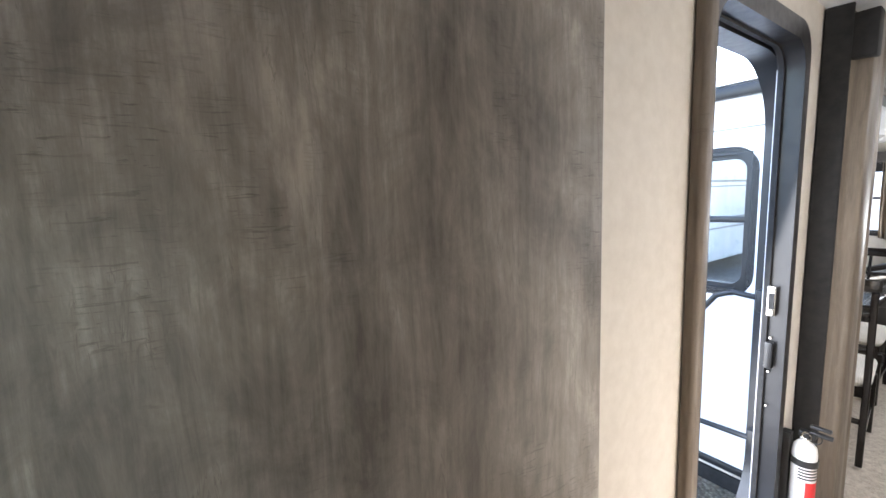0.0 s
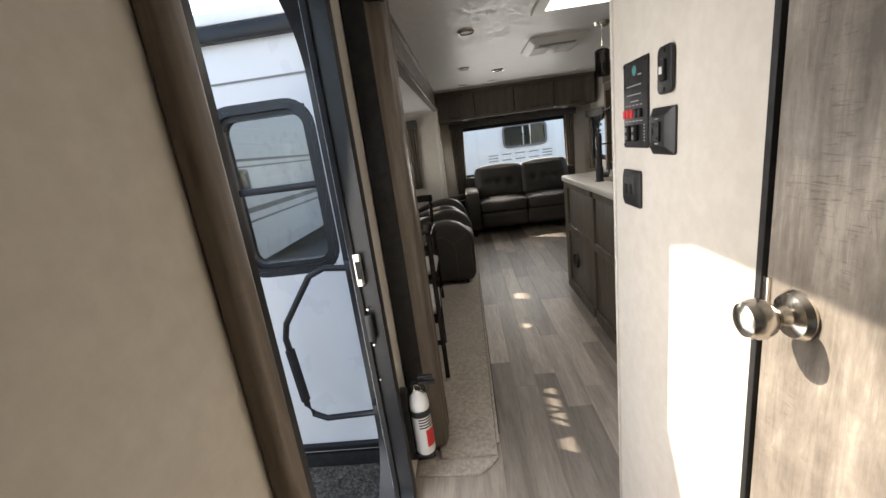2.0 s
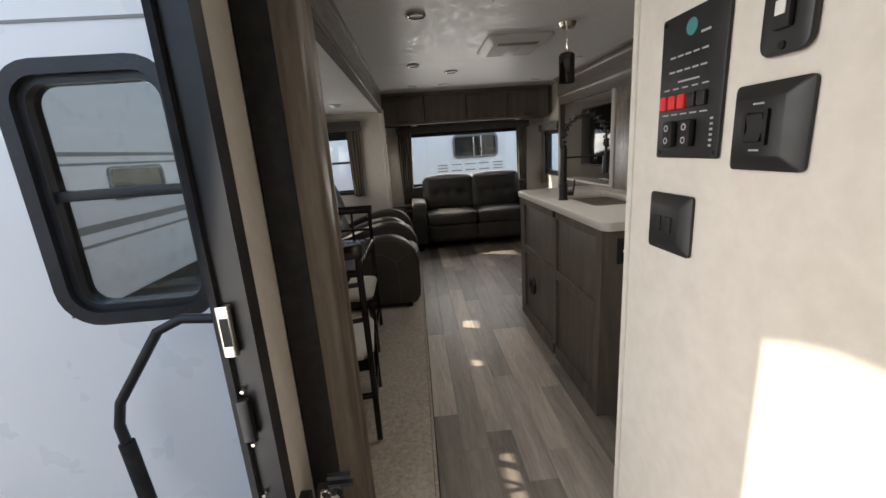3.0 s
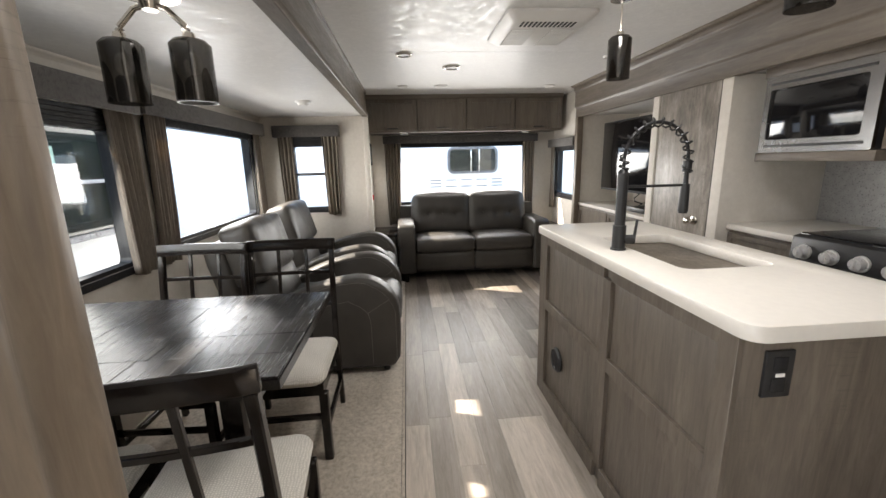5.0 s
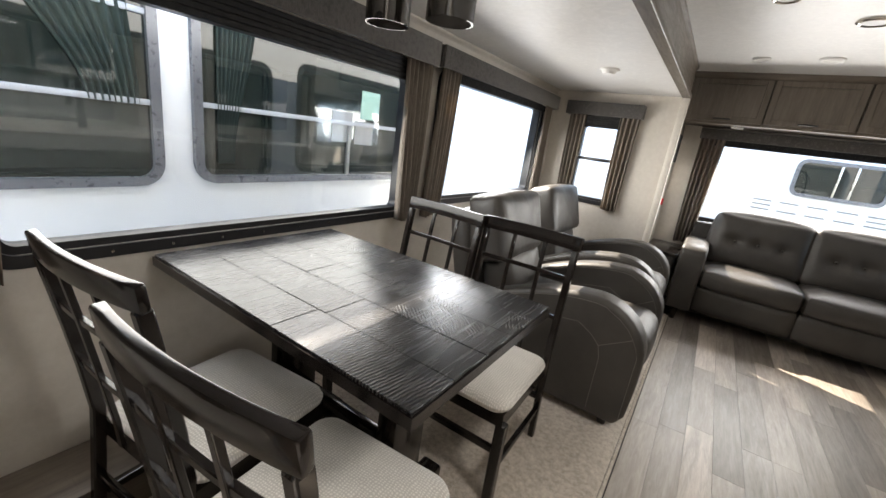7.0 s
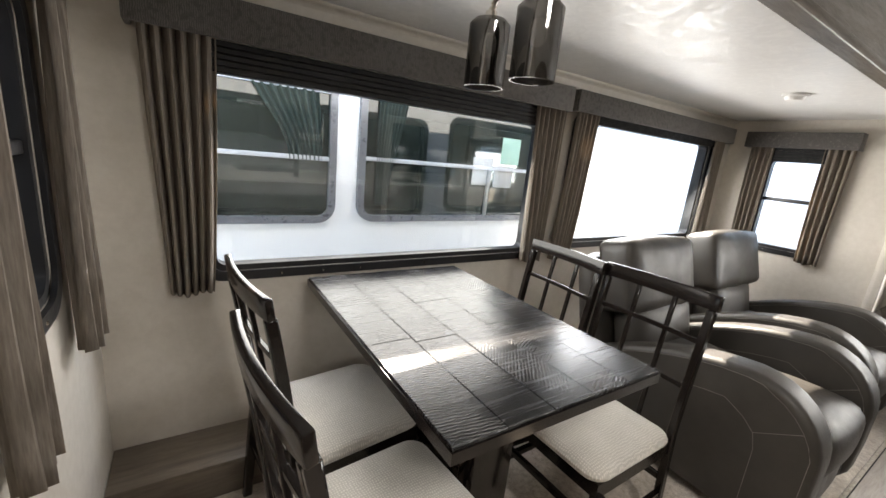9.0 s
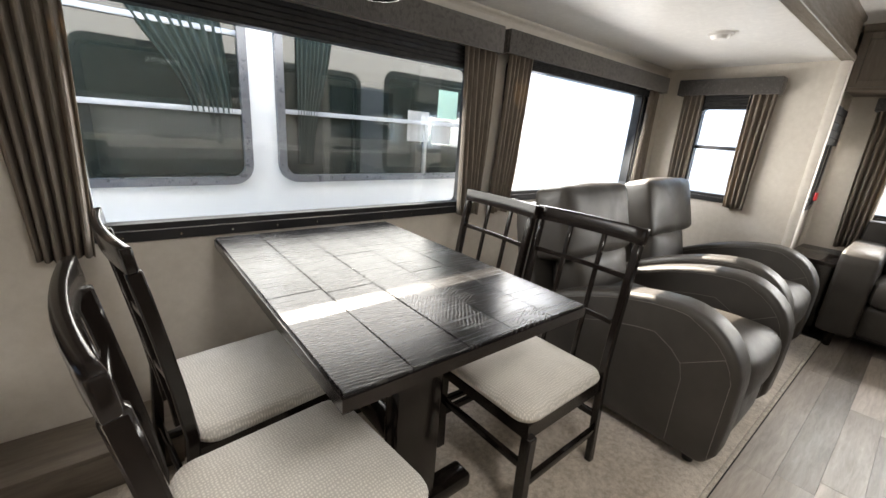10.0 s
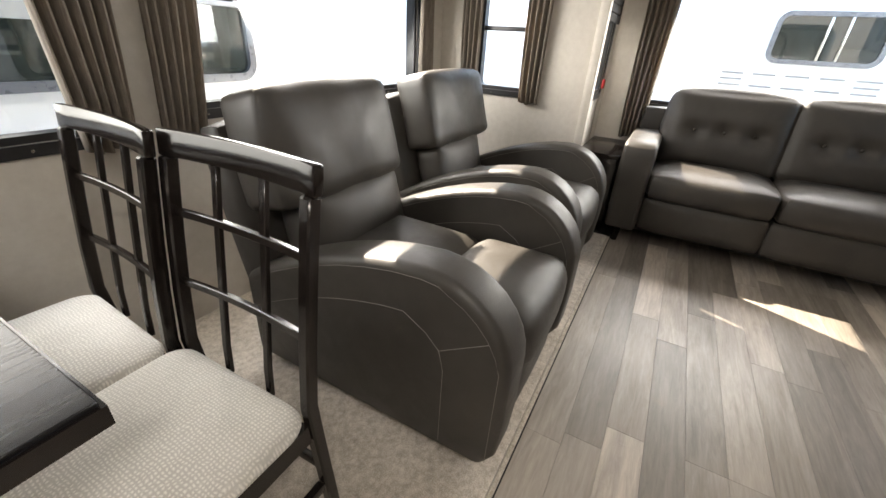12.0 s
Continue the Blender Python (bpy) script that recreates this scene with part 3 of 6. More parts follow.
def entry_frame():
    """Black metal door frame with rounded upper corners, lining the hole in the wall."""
    d = thing("door_entry_frame", (3.315, 1.97, 0), "black metal entry door frame with rounded upper corners", "door frame", "", "structure")
    outer = round_rect(2.97, 3.712, -0.03, 1.90, 0.10, 8)
    inner = round_rect(3.005, 3.662, 0.0, 1.838, 0.085, 8)
    bm = bmesh.new()
    ring_prism(bm, outer, inner, "y", 1.955, 2.03)
    part("frame", bm, FRAMEMETAL, d)
    bm = bmesh.new()
    ring_prism(bm, round_rect(2.975, 3.672, -0.01, 1.87, 0.09, 8), round_rect(3.014, 3.648, 0.01, 1.83, 0.08, 8), "y", 2.008, 2.022)
    part("weather_seal", bm, RUBBER, d)
    sp = bmesh.new()
    box(sp, 3.641, 3.657, 1.985, 2.012, 0.90, 1.01, 0.003)
    st = part("strike_plate", sp, CHROME, d, "bright steel strike plate")
    part("slot", slab(3.639, 3.642, 1.990, 2.006, 0.925, 0.985), RUBBER, st)
    part("lower_catch", slab(3.637, 3.658, 1.984, 2.010, 0.70, 0.80, 0.005), BLACKMETAL, d)
    for z in (0.685, 0.815, 0.55):
        bm = bmesh.new()
        rod(bm, (3.658, 1.997, z), (3.649, 1.997, z), 0.006, 0.004, 10)
        part("screw", bm, CHROME, d)
    # Added ring outside the frame that lowers and rounds the sun patch indoors.
    bm = bmesh.new()
    ring_prism(bm, round_rect(2.88, 3.838, -0.05, 1.86, 0.27, 10), round_rect(2.90, 3.822, -0.03, 1.824, 0.26, 10), "y", 2.031, 2.105)
    part("sun_mask_ring", bm, FRAMEMETAL, d, "black ring outside the doorway, added to round off the sun patch")
    part("threshold", slab(3.0, 3.64, 1.955, 2.07, -0.035, 0.008, 0.004), STEEL, d, "ribbed steel threshold")
    return d


entry_frame()


def step_well():
    s = thing("entry_step", (3.3, 2.2, -0.75), "black folding entry step with grip tread below the doorway", "step")
    for z, y0, y1 in ((-0.22, 2.08, 2.34), (-0.44, 2.30, 2.56)):
        t = part("tread", slab(3.02, 3.62, y0, y1, z - 0.03, z, 0.006), BLACKMETAL, s)
        for i in range(5):
            for j in range(3):
                bm = bmesh.new()
                rod(bm, (3.08 + i * 0.12, y0 + 0.05 + j * 0.08, z - 0.002), (3.08 + i * 0.12, y0 + 0.05 + j * 0.08, z + 0.004), 0.009, 0.006, 8)
                part("grip_stud", bm, STEEL, t)
    for x in (3.03, 3.61):
        bm = bmesh.new()
        bars(bm, [(x, 2.05, -0.12), (x, 2.2, -0.3), (x, 2.5, -0.5), (x, 2.5, -0.75)], 0.02, 0.05, (1, 0, 0))
        part("side_arm", bm, BLACKMETAL, s)
    return s


step_well()
slab_thing("door_mat", (3.10, 3.615, 1.862, 1.953, 0.001, 0.013), RUBBER, "black rubber ramp pad at the entry threshold", "mat", 0.008)


def grab_handle():
    g = thing("grab_handle", (3.72, 2.05, 0.3), "black folding grab handle with foam grip on the outer wall", "handle")
    y = 2.07
    pts = [(3.81, y, 0.92), (3.81, y + 0.11, 0.93), (3.805, y + 0.17, 0.905), (3.80, y + 0.295, 0.73), (3.797, y + 0.31, 0.67), (3.79, y + 0.285, 0.38), (3.79, y + 0.265, 0.335), (3.79, y + 0.215, 0.31), (3.79, y, 0.32)]
    bm = bmesh.new()
    tube(bm, pts, 0.012, 10)
    part("bar", bm, BLACKMETAL, g)
    bm = bmesh.new()
    tube(bm, [(3.796, y + 0.305, 0.62), (3.791, y + 0.287, 0.40)], 0.018, 12)
    part("grip", bm, RUBBER, g)
    for z in (0.92, 0.32):
        part("bracket", slab(3.775, 3.84, 2.046, 2.09, z - 0.05, z + 0.04, 0.008), BLACK, g)
    return g


grab_handle()

# ---- windows ----


def window(name, axis, w, u0, u1, z0, z1, label, inward, mullion=None, vertical=None, r=0.05, glass=None):
    """Trailer window: black rounded clamp frame on both faces, inner sash bars and glass. w: inner wall face, inward: +1 or -1."""
    t = thing(name, {"x": (w, (u0 + u1) / 2, z0), "y": ((u0 + u1) / 2, w, z0)}[axis], label, "window", "", "structure")
    n_in, n_out = w + 0.012 * inward, w - 0.075 * inward
    bm = bmesh.new()
    ring_prism(bm, round_rect(u0 - 0.035, u1 + 0.035, z0 - 0.035, z1 + 0.035, r + 0.03), round_rect(u0, u1, z0, z1, r), axis, *sorted((n_in, w + 0.001 * inward)))
    fr = part("window_frame", bm, FRAMEMETAL, t)
    bm = bmesh.new()
    ring_prism(bm, round_rect(u0 - 0.032, u1 + 0.032, z0 - 0.032, z1 + 0.032, r + 0.036), round_rect(u0 + 0.004, u1 - 0.004, z0 + 0.004, z1 - 0.004, r), axis, *sorted((n_out, w - 0.051 * inward)))
    part("outer_frame", bm, FRAMEMETAL, t)
    bm = bmesh.new()
    ring_prism(bm, round_rect(u0 - 0.001, u1 + 0.001, z0 - 0.001, z1 + 0.001, r), round_rect(u0 + 0.022, u1 - 0.022, z0 + 0.022, z1 - 0.022, max(0.01, r - 0.02)), axis, *sorted((w - 0.055 * inward, w - 0.002 * inward)))
    part("sash", bm, FRAMEMETAL, t)

    def bar(a0, a1, b0, b1):
        c0, c1 = sorted((w - 0.045 * inward, w - 0.01 * inward))
        return slab(c0, c1, a0, a1, b0, b1, 0.004) if axis == "x" else slab(a0, a1, c0, c1, b0, b1, 0.004)
    if mullion:
        part("mullion", bar(u0 + 0.01, u1 - 0.01, mullion - 0.014, mullion + 0.014), FRAMEMETAL, t)
    if vertical:
        part("mullion", bar(vertical - 0.008, vertical + 0.008, z0 + 0.01, z1 - 0.01), FRAMEMETAL, t)
    g0, g1 = sorted((w - 0.032 * inward, w - 0.028 * inward))
    pane = part("pane", slab(g0, g1, u0 + 0.015, u1 - 0.015, z0 + 0.015, z1 - 0.015) if axis == "x" else slab(u0 + 0.015, u1 - 0.015, g0, g1, z0 + 0.015, z1 - 0.015), glass or GLASS, t)
    pane.visible_shadow = False
    for k in range(int((u1 - u0) / 0.16)):
        u = u0 + 0.08 + k * 0.16
        bm = bmesh.new()
        p = (w + 0.010 * inward, u, z0 - 0.018) if axis == "x" else (u, w + 0.010 * inward, z0 - 0.018)
        q = (w + 0.015 * inward, u, z0 - 0.018) if axis == "x" else (u, w + 0.015 * inward, z0 - 0.018)
        rod(bm, p, q, 0.005, 0.004, 8)
        part("screw", bm, CHROME, fr)
    return t


window("window_dinette", "y", SY, 4.36, 5.90, 0.80, 1.50, "wide fixed window with a black rounded frame over the dinette", -1)
window("window_recliners", "y", SY, 6.16, 7.68, 0.84, 1.56, "wide window with a black frame behind the recliners", -1, None)
window("window_slide_end", "x", SX1, 2.33, 2.69, 0.84, 1.50, "narrow window with a black crossbar in the slide-out end wall", -1, 1.20)
window("window_slide_front", "x", SX0, 2.19, 2.555, 0.905, 1.52, "narrow window with a black crossbar, seen through the open doorway too", 1, 1.225, None, 0.07, glass_mat("slide_window_glass", (0.34, 0.37, 0.38), 0.34))
window("window_rear", "x", X_B, 0.06, 1.68, 0.80, 1.50, "wide rear window behind the sofa", -1)
window("window_rear_side", "y", Y_R, 7.93, 8.50, 0.88, 1.43, "narrow window with a black crossbar beside the sofa", 1)
window("window_rear_left", "y", Y_L, 8.07, 8.56, 0.84, 1.50, "narrow escape window with a red latch beside the sofa", -1)
slab_thing("escape_latch", (8.52, 8.56, 1.94, 1.957, 0.87, 0.93), RED, "red plastic escape latch on the narrow window", "latch", 0.005)


def valance(name, axis, w, u0, u1, z0, z1, depth, inward, label):
    """Padded cloth-covered box over a window: face board, two returns and a lid."""
    v = thing(name, (w, u0, z0) if axis == "x" else (u0, w, z0), label, "valance", "cloth box valances")
    a, b = w + 0.002 * inward, w + depth * inward
    f = w + (depth - 0.018) * inward

    def board(pname, p0, p1, q0, q1, r0, r1):
        q0, q1 = sorted((q0, q1))
        part(pname, slab(q0, q1, p0, p1, r0, r1, 0.005) if axis == "x" else slab(p0, p1, q0, q1, r0, r1, 0.005), VALANCE, v)
    board("face_board", u0, u1, f, b, z0, z1)
    board("end_board", u0, u0 + 0.018, a, f - 0.0005 * inward, z0, z1)
    board("end_board", u1 - 0.018, u1, a, f - 0.0005 * inward, z0, z1)
    board("lid", u0 + 0.019, u1 - 0.019, a, f - 0.0005 * inward, z1 - 0.014, z1 - 0.001)
    return v


valance("window_valance", "y", SY, 4.17, 6.005, 1.565, 1.685, 0.09, -1, "charcoal cloth box valance over the dinette window")
valance("window_valance", "y", SY, 6.045, 7.85, 1.575, 1.685, 0.09, -1, "charcoal cloth box valance over the recliner window")
valance("window_valance", "x", SX1, 2.20, 2.84, 1.565, 1.675, 0.10, -1, "charcoal cloth box valance over a narrow window")
valance("window_valance", "x", SX0, 2.05, 2.75, 1.565, 1.675, 0.10, 1, "charcoal cloth box valance over the slide-out front window")
valance("window_valance", "x", X_B, -0.03, 1.80, 1.51, 1.595, 0.12, -1, "charcoal cloth box valance over the rear window")
valance("window_valance", "y", Y_R, 7.85, 8.58, 1.43, 1.52, 0.09, 1, "charcoal cloth box valance over the side window")


def roller_shade(axis, w, u0, u1, z0, z1, inward, label):
    """Black pleated night shade drawn up under the valance."""
    t = thing("pleated_shade", (w, u0, z0) if axis == "x" else (u0, w, z0), label, "shade", "night shades")
    n, d = 5, 0.006
    for i in range(n):
        za, zb = z0 + (z1 - z0) * i / n, z0 + (z1 - z0) * (i + 0.97) / n
        c = w + 0.03 * inward
        part("pleat", slab(u0, u1, c - d, c + d, za, zb, 0.003, 1) if axis == "y" else slab(c - d, c + d, u0, u1, za, zb, 0.003, 1), RUBBER, t)
    return t


roller_shade("y", SY, 4.36, 5.92, 1.475, 1.57, -1, "black night shade drawn up over the dinette window")
roller_shade("y", SY, 6.14, 7.70, 1.535, 1.58, -1, "black night shade drawn up over the recliner window")
roller_shade("x", X_B, 0.06, 1.70, 1.462, 1.515, -1, "black night shade drawn up over the rear window")
roller_shade("x", SX1, 2.33, 2.69, 1.47, 1.57, -1, "black night shade drawn up over a narrow window")
# This blind is added to cut the far end of the floor sun patch.
roller_shade("y", Y_L, 8.07, 8.56, 1.27, 1.515, -1, "black night shade added low over the narrow escape window to trim the sun")
roller_shade("y", Y_R, 7.93, 8.50, 1.38, 1.435, 1, "black night shade drawn up over the side window")


def curtain(axis, w, inward, top, bottom, z0, z1, folds, label, seed=0):
    """A gathered drape. top, bottom: its span along the wall at the rail and at the hem."""
    rnd = random.Random(seed)
    bm = bmesh.new()
    nu, nz = folds * 10, 14
    ph = [rnd.uniform(-0.5, 0.5) for _ in range(folds + 2)]
    grid = []
    for j in range(nz + 1):
        t = j / nz
        row = []
        for i in range(nu + 1):
            s = i / nu
            k = s * folds
            gather = t ** 1.4
            lo = top[0] + (bottom[0] - top[0]) * gather
            hi = top[1] + (bottom[1] - top[1]) * gather
            sway = 0.006 * math.sin(3 * t + ph[int(k)]) * t
            amp = (0.014 + 0.012 * t) * (0.8 + 0.4 * abs(ph[int(k)]))
            d = 0.042 + amp * math.sin(k * math.tau + ph[int(k) % 2] * 0.4) + 0.004 * math.sin(11 * s + 5 * t)
            u = lo + (hi - lo) * s + sway
            z = z1 + (z0 - z1) * t + (0.006 * math.sin(9 * s + seed) if j == nz else 0)
            p = (w + d * inward, u, z) if axis == "x" else (u, w + d * inward, z)
            row.append(bm.verts.new(p))
        grid.append(row)
    for A, B in zip(grid, grid[1:]):
        for i in range(nu):
            bm.faces.new((A[i], A[i + 1], B[i + 1], B[i]))
    ob = tagged(part("curtain", bm, CURTAIN), label, "curtain")
    so = ob.modifiers.new("cloth", "SOLIDIFY")
    so.thickness = 0.003
    return ob


CL = "taupe gathered curtain hanging beside a window"
curtain("y", SY, -1, (4.20, 4.40), (4.24, 4.37), 0.74, 1.67, 6, "taupe gathered curtain beside the dinette window", 1)
curtain("y", SY, -1, (5.79, 6.02), (5.83, 5.97), 0.76, 1.67, 6, "taupe gathered curtain beside the dinette window", 2)
curtain("y", SY, -1, (6.10, 6.30), (6.05, 6.20), 0.76, 1.67, 6, "taupe gathered curtain beside the recliner window", 3)
curtain("y", SY, -1, (7.66, 7.82), (7.64, 7.80), 0.76, 1.67, 4, "taupe gathered curtain beside the recliner window", 4)
curtain("x", SX1, -1, (2.66, 2.81), (2.67, 2.79), 0.78, 1.66, 4, CL, 5)
curtain("x", SX1, -1, (2.22, 2.38), (2.24, 2.36), 0.78, 1.66, 4, CL, 6)
curtain("x", SX0, 1, (2.55, 2.71), (2.57, 2.69), 0.74, 1.66, 4, CL, 7)
curtain("x", SX0, 1, (2.08, 2.24), (2.10, 2.22), 0.74, 1.66, 4, CL, 8)
curtain("x", X_B, -1, (1.60, 1.79), (1.63, 1.77), 0.56, 1.585, 5, "taupe gathered curtain beside the rear window", 9)
curtain("x", X_B, -1, (-0.01, 0.14), (0.0, 0.12), 0.56, 1.585, 4, "taupe gathered curtain beside the rear window", 10)
curtain("y", Y_R, 1, (8.46, 8.56), (8.47, 8.55), 0.72, 1.51, 3, CL, 11)

# ---- table and chairs ----
TX0, TX1, TY0, TY1, TZ = 4.698, 5.400, 1.90, 2.95, 0.76


def dinette_table():
    t = thing("dining_table", ((TX0 + TX1) / 2, (TY0 + TY1) / 2, 0.016), "black-stained hewn plank dining table with pedestal legs", "table")
    top = part("tabletop", slab(TX0 + 0.004, TX1 - 0.004, TY0 + 0.004, TY1 - 0.004, TZ - 0.035, TZ - 0.004, 0.003), BLACKWOOD, t)
    rnd = random.Random(4)
    xs = [TX0 + (TX1 - TX0) * k / 5 for k in range(6)]
    for a, b in zip(xs, xs[1:]):
        cut = TY0 + rnd.uniform(0.35, 0.7)
        for p, q in ((TY0, cut), (cut, TY1)):
            part("plank", slab(a + 0.0008, b - 0.0008, p + 0.0006, q - 0.0006, TZ - 0.02, TZ + rnd.uniform(-0.0005, 0.0005), 0.0014, 1), TABLETOP, top)
    part("edge_band", ringbox(TX0 - 0.004, TX1 + 0.004, TY0 - 0.004, TY1 + 0.004, 0.008, TZ - 0.036, TZ - 0.008), BLACKWOOD, t)
    part("apron", ringbox(TX0 + 0.05, TX1 - 0.05, TY0 + 0.07, TY1 - 0.07, 0.022, TZ - 0.09, TZ - 0.036), BLACKWOOD, t)
    for y in (TY0 + 0.26, TY1 - 0.26):
        part("pedestal", slab(4.96, 5.11, y - 0.035, y + 0.035, 0.07, TZ - 0.05, 0.006), BLACKWOOD, t)
        part("foot", slab(4.80, 5.27, y - 0.04, y + 0.04, 0.016, 0.07, 0.012), BLACKWOOD, t)
    part("stretcher", slab(5.015, 5.055, TY0 + 0.29, TY1 - 0.29, 0.22, 0.30, 0.005), BLACKWOOD, t)
    return t


def ringbox(x0, x1, y0, y1, w, z0, z1):
    bm = bmesh.new()
    box(bm, x0, x1, y0, y0 + w, z0, z1)
    box(bm, x0, x1, y1 - w, y1, z0, z1)
    box(bm, x0, x0 + w, y0 + w, y1 - w, z0, z1)
    box(bm, x1 - w, x1, y0 + w, y1 - w, z0, z1)
    return bm


dinette_table()


def pad(bm, x0, x1, y0, y1, z0, z1, r=0.05, crown=0.02, taper=0.0, n=14):
    """An upholstered pad: rounded plan, soft edges and a crowned top."""
    rings = []
    prof = [(0.0, 0.012), (0.25, 0.003), (0.5, 0.0), (0.8, 0.006), (1.0, 0.022)]
    cx, cy, hx, hy = (x0 + x1) / 2, (y0 + y1) / 2, (x1 - x0) / 2, (y1 - y0) / 2

    def ring(inset, z):
        out = []
        for u, v in round_rect(-hx + inset, hx - inset, -hy + inset, hy - inset, max(0.005, r - inset * 0.5), 5):
            k = 1 - taper * (u / hx * 0.5 + 0.5)
            out.append(bm.verts.new((cx + u, cy + v * k, z)))
        return out
    zs = [(f, i) for f, i in prof]
    rings = [ring(i, z0 + (z1 - z0) * f) for f, i in zs]
    for f in (0.45, 0.75, 0.92):
        rings.append(ring(0.022 + f * (min(hx, hy) - 0.03), z1 + crown * math.sin(f * math.pi / 2)))
    for A, B in zip(rings, rings[1:]):
        m = len(A)
        for k in range(m):
            bm.faces.new((A[k], A[(k + 1) % m], B[(k + 1) % m], B[k]))
    bm.faces.new(rings[0][::-1])
    bm.faces.new(rings[-1])
    return bm


def dining_chair():
    """Black lattice-back side chair, seat towards +x, built round its own base."""
    c = thing("dining_chair", (0, 0, 0), "black wooden dining chair with lattice back and grey tweed seat", "chair", "chairs round the dinette table")
    half = 0.212
    # local x: back at -0.23, front at +0.20
    bm = bmesh.new()
    pad(bm, -0.20, 0.225, -half, half, 0.372, 0.418, 0.055, 0.018, 0.0)
    part("seat", bm, SEATCLOTH, c, "grey tweed upholstered seat")
    part("seat_frame", ringbox(-0.195, 0.205, -half + 0.01, half - 0.01, 0.022, 0.322, 0.374), BLACKWOOD, c)

    def lean(z):
        t = max(0.0, (z - 0.40) / 0.52)
        return -0.205 - 0.075 * t ** 1.25
    for s in (-1, 1):
        y = s * (half - 0.015)
        zs = [0.0, 0.15, 0.3, 0.42, 0.55, 0.68, 0.78, 0.857]
        bm = bmesh.new()
        bars(bm, [(lean(z) - (0.035 * (0.42 - z) / 0.42 if z < 0.42 else 0), y, z) for z in zs], 0.026, 0.030, (0, 1, 0))
        part("back_post", finish(bm, 0.004, 1), BLACKWOOD, c)
        bm = bmesh.new()
        bars(bm, [(0.185, y, 0.0), (0.190, y, 0.2), (0.188, y, 0.33)], 0.036, 0.036, (0, 1, 0))
        part("leg", finish(bm, 0.004, 1), BLACKWOOD, c)
        part("side_stretcher", slab(-0.21, 0.175, y - 0.010, y + 0.010, 0.135, 0.16, 0.003), BLACKWOOD, c)
    n = 11

    def arc(y, z, bow):
        return (lean(z) - bow * (1 - (y / half) ** 2), y, z)
    ys = [-half + 2 * half * i / (n - 1) for i in range(n)]
    bm = bmesh.new()
    bars(bm, [arc(y * 1.02, 0.884, 0.018) for y in ys], 0.056, 0.022, (-0.13, 0, 1))
    part("top_rail", finish(bm, 0.005, 2), BLACKWOOD, c)
    for z in (0.578, 0.742):
        bm = bmesh.new()
        bars(bm, [arc(y * 0.9, z, 0.014) for y in ys], 0.018, 0.013, (-0.12, 0, 1))
        part("back_rail", finish(bm, 0.002, 1), BLACKWOOD, c)
    for y in (-0.068, 0.068):
        bm = bmesh.new()
        bars(bm, [(lean(z) - 0.008 - 0.007 * min(1.0, max(0.0, (z - 0.38) / 0.2)), y, z) for z in (0.37, 0.45, 0.52, 0.64, 0.76, 0.86)], 0.016, 0.013, (0, 1, 0))
        part("back_slat", finish(bm, 0.002, 1), BLACKWOOD, c)
    part("front_stretcher", slab(0.178, 0.196, -half + 0.02, half - 0.02, 0.20, 0.225, 0.003), BLACKWOOD, c)
    part("rear_stretcher", slab(-0.228, -0.212, -half + 0.02, half - 0.02, 0.20, 0.225, 0.003), BLACKWOOD, c)
    return c


chair = dining_chair()
chair.matrix_basis = pose(4.668, 2.072, 0.03, 0, 0, 5.5)
copy_thing(chair, pose(4.698, 2.568, 0.016, 0, 0, 6.5))
for xx, yy, turn in ((5.484, 2.138, 181), (5.462, 2.575, 177)):
    copy_thing(chair, pose(xx, yy, 0.016, 0, 0, turn))

# ---- recliners ----


def arm_top(y):
    """Height of the arm's curved top at y: a long low crown that rolls over the front."""
    if y > 1.85:
        return 0.638 - 0.125 * ((y - 1.85) / 0.46) ** 1.7
    return 0.40 + 0.238 * math.sqrt(max(0.0, 1 - ((1.85 - y) / 0.25) ** 2))


def arm_outline(drop=0.0):
    ys = [2.54 - 0.69 * k / 8 for k in range(9)]
    ys += [1.85 - 0.25 * math.sin(radians(90 * k / 8)) for k in range(1, 9)]
    out = [(2.54, 0.06)] + [(y, arm_top(y) - drop) for y in ys] + [(1.601, 0.25), (1.61, 0.12), (1.645, 0.06)]
    return out


def cushion(bm, x0, x1, y0, y1, z0, z1, r=0.05, puff=0.02, seg=4, cuts=6):
    """A stuffed block: rounded box with bulging faces."""
    n0 = set(bm.verts)
    box(bm, x0, x1, y0, y1, z0, z1)
    vs = [v for v in bm.verts if v not in n0]
    es = list({e for v in vs for e in v.link_edges})
    bmesh.ops.subdivide_edges(bm, edges=es, cuts=cuts, use_grid_fill=True)
    c = Vector(((x0 + x1) / 2, (y0 + y1) / 2, (z0 + z1) / 2))
    h = Vector(((x1 - x0) / 2, (y1 - y0) / 2, (z1 - z0) / 2))
    for v in bm.verts:
        if v in n0:
            continue
        d = v.co - c
        q = Vector([max(-h[i] + r, min(h[i] - r, d[i])) for i in range(3)])
        e = d - q
        if e.length > 1e-6:
            e = e.normalized() * min(r, e.length if max(abs(x) for x in e) < r * 0.999 else r)
        f = [1 - (d[i] / h[i]) ** 2 for i in range(3)]
        bulge = Vector([(1 if d[i] > 0 else -1) * puff * max(0, f[(i + 1) % 3]) * max(0, f[(i + 2) % 3]) * (abs(d[i]) / h[i]) for i in range(3)])
        v.co = c + q + e + bulge
    return bm


def transform(bm, m, since=()):
    s = set(since)
    for v in bm.verts:
        if v not in s:
            v.co = m @ v.co
    return bm


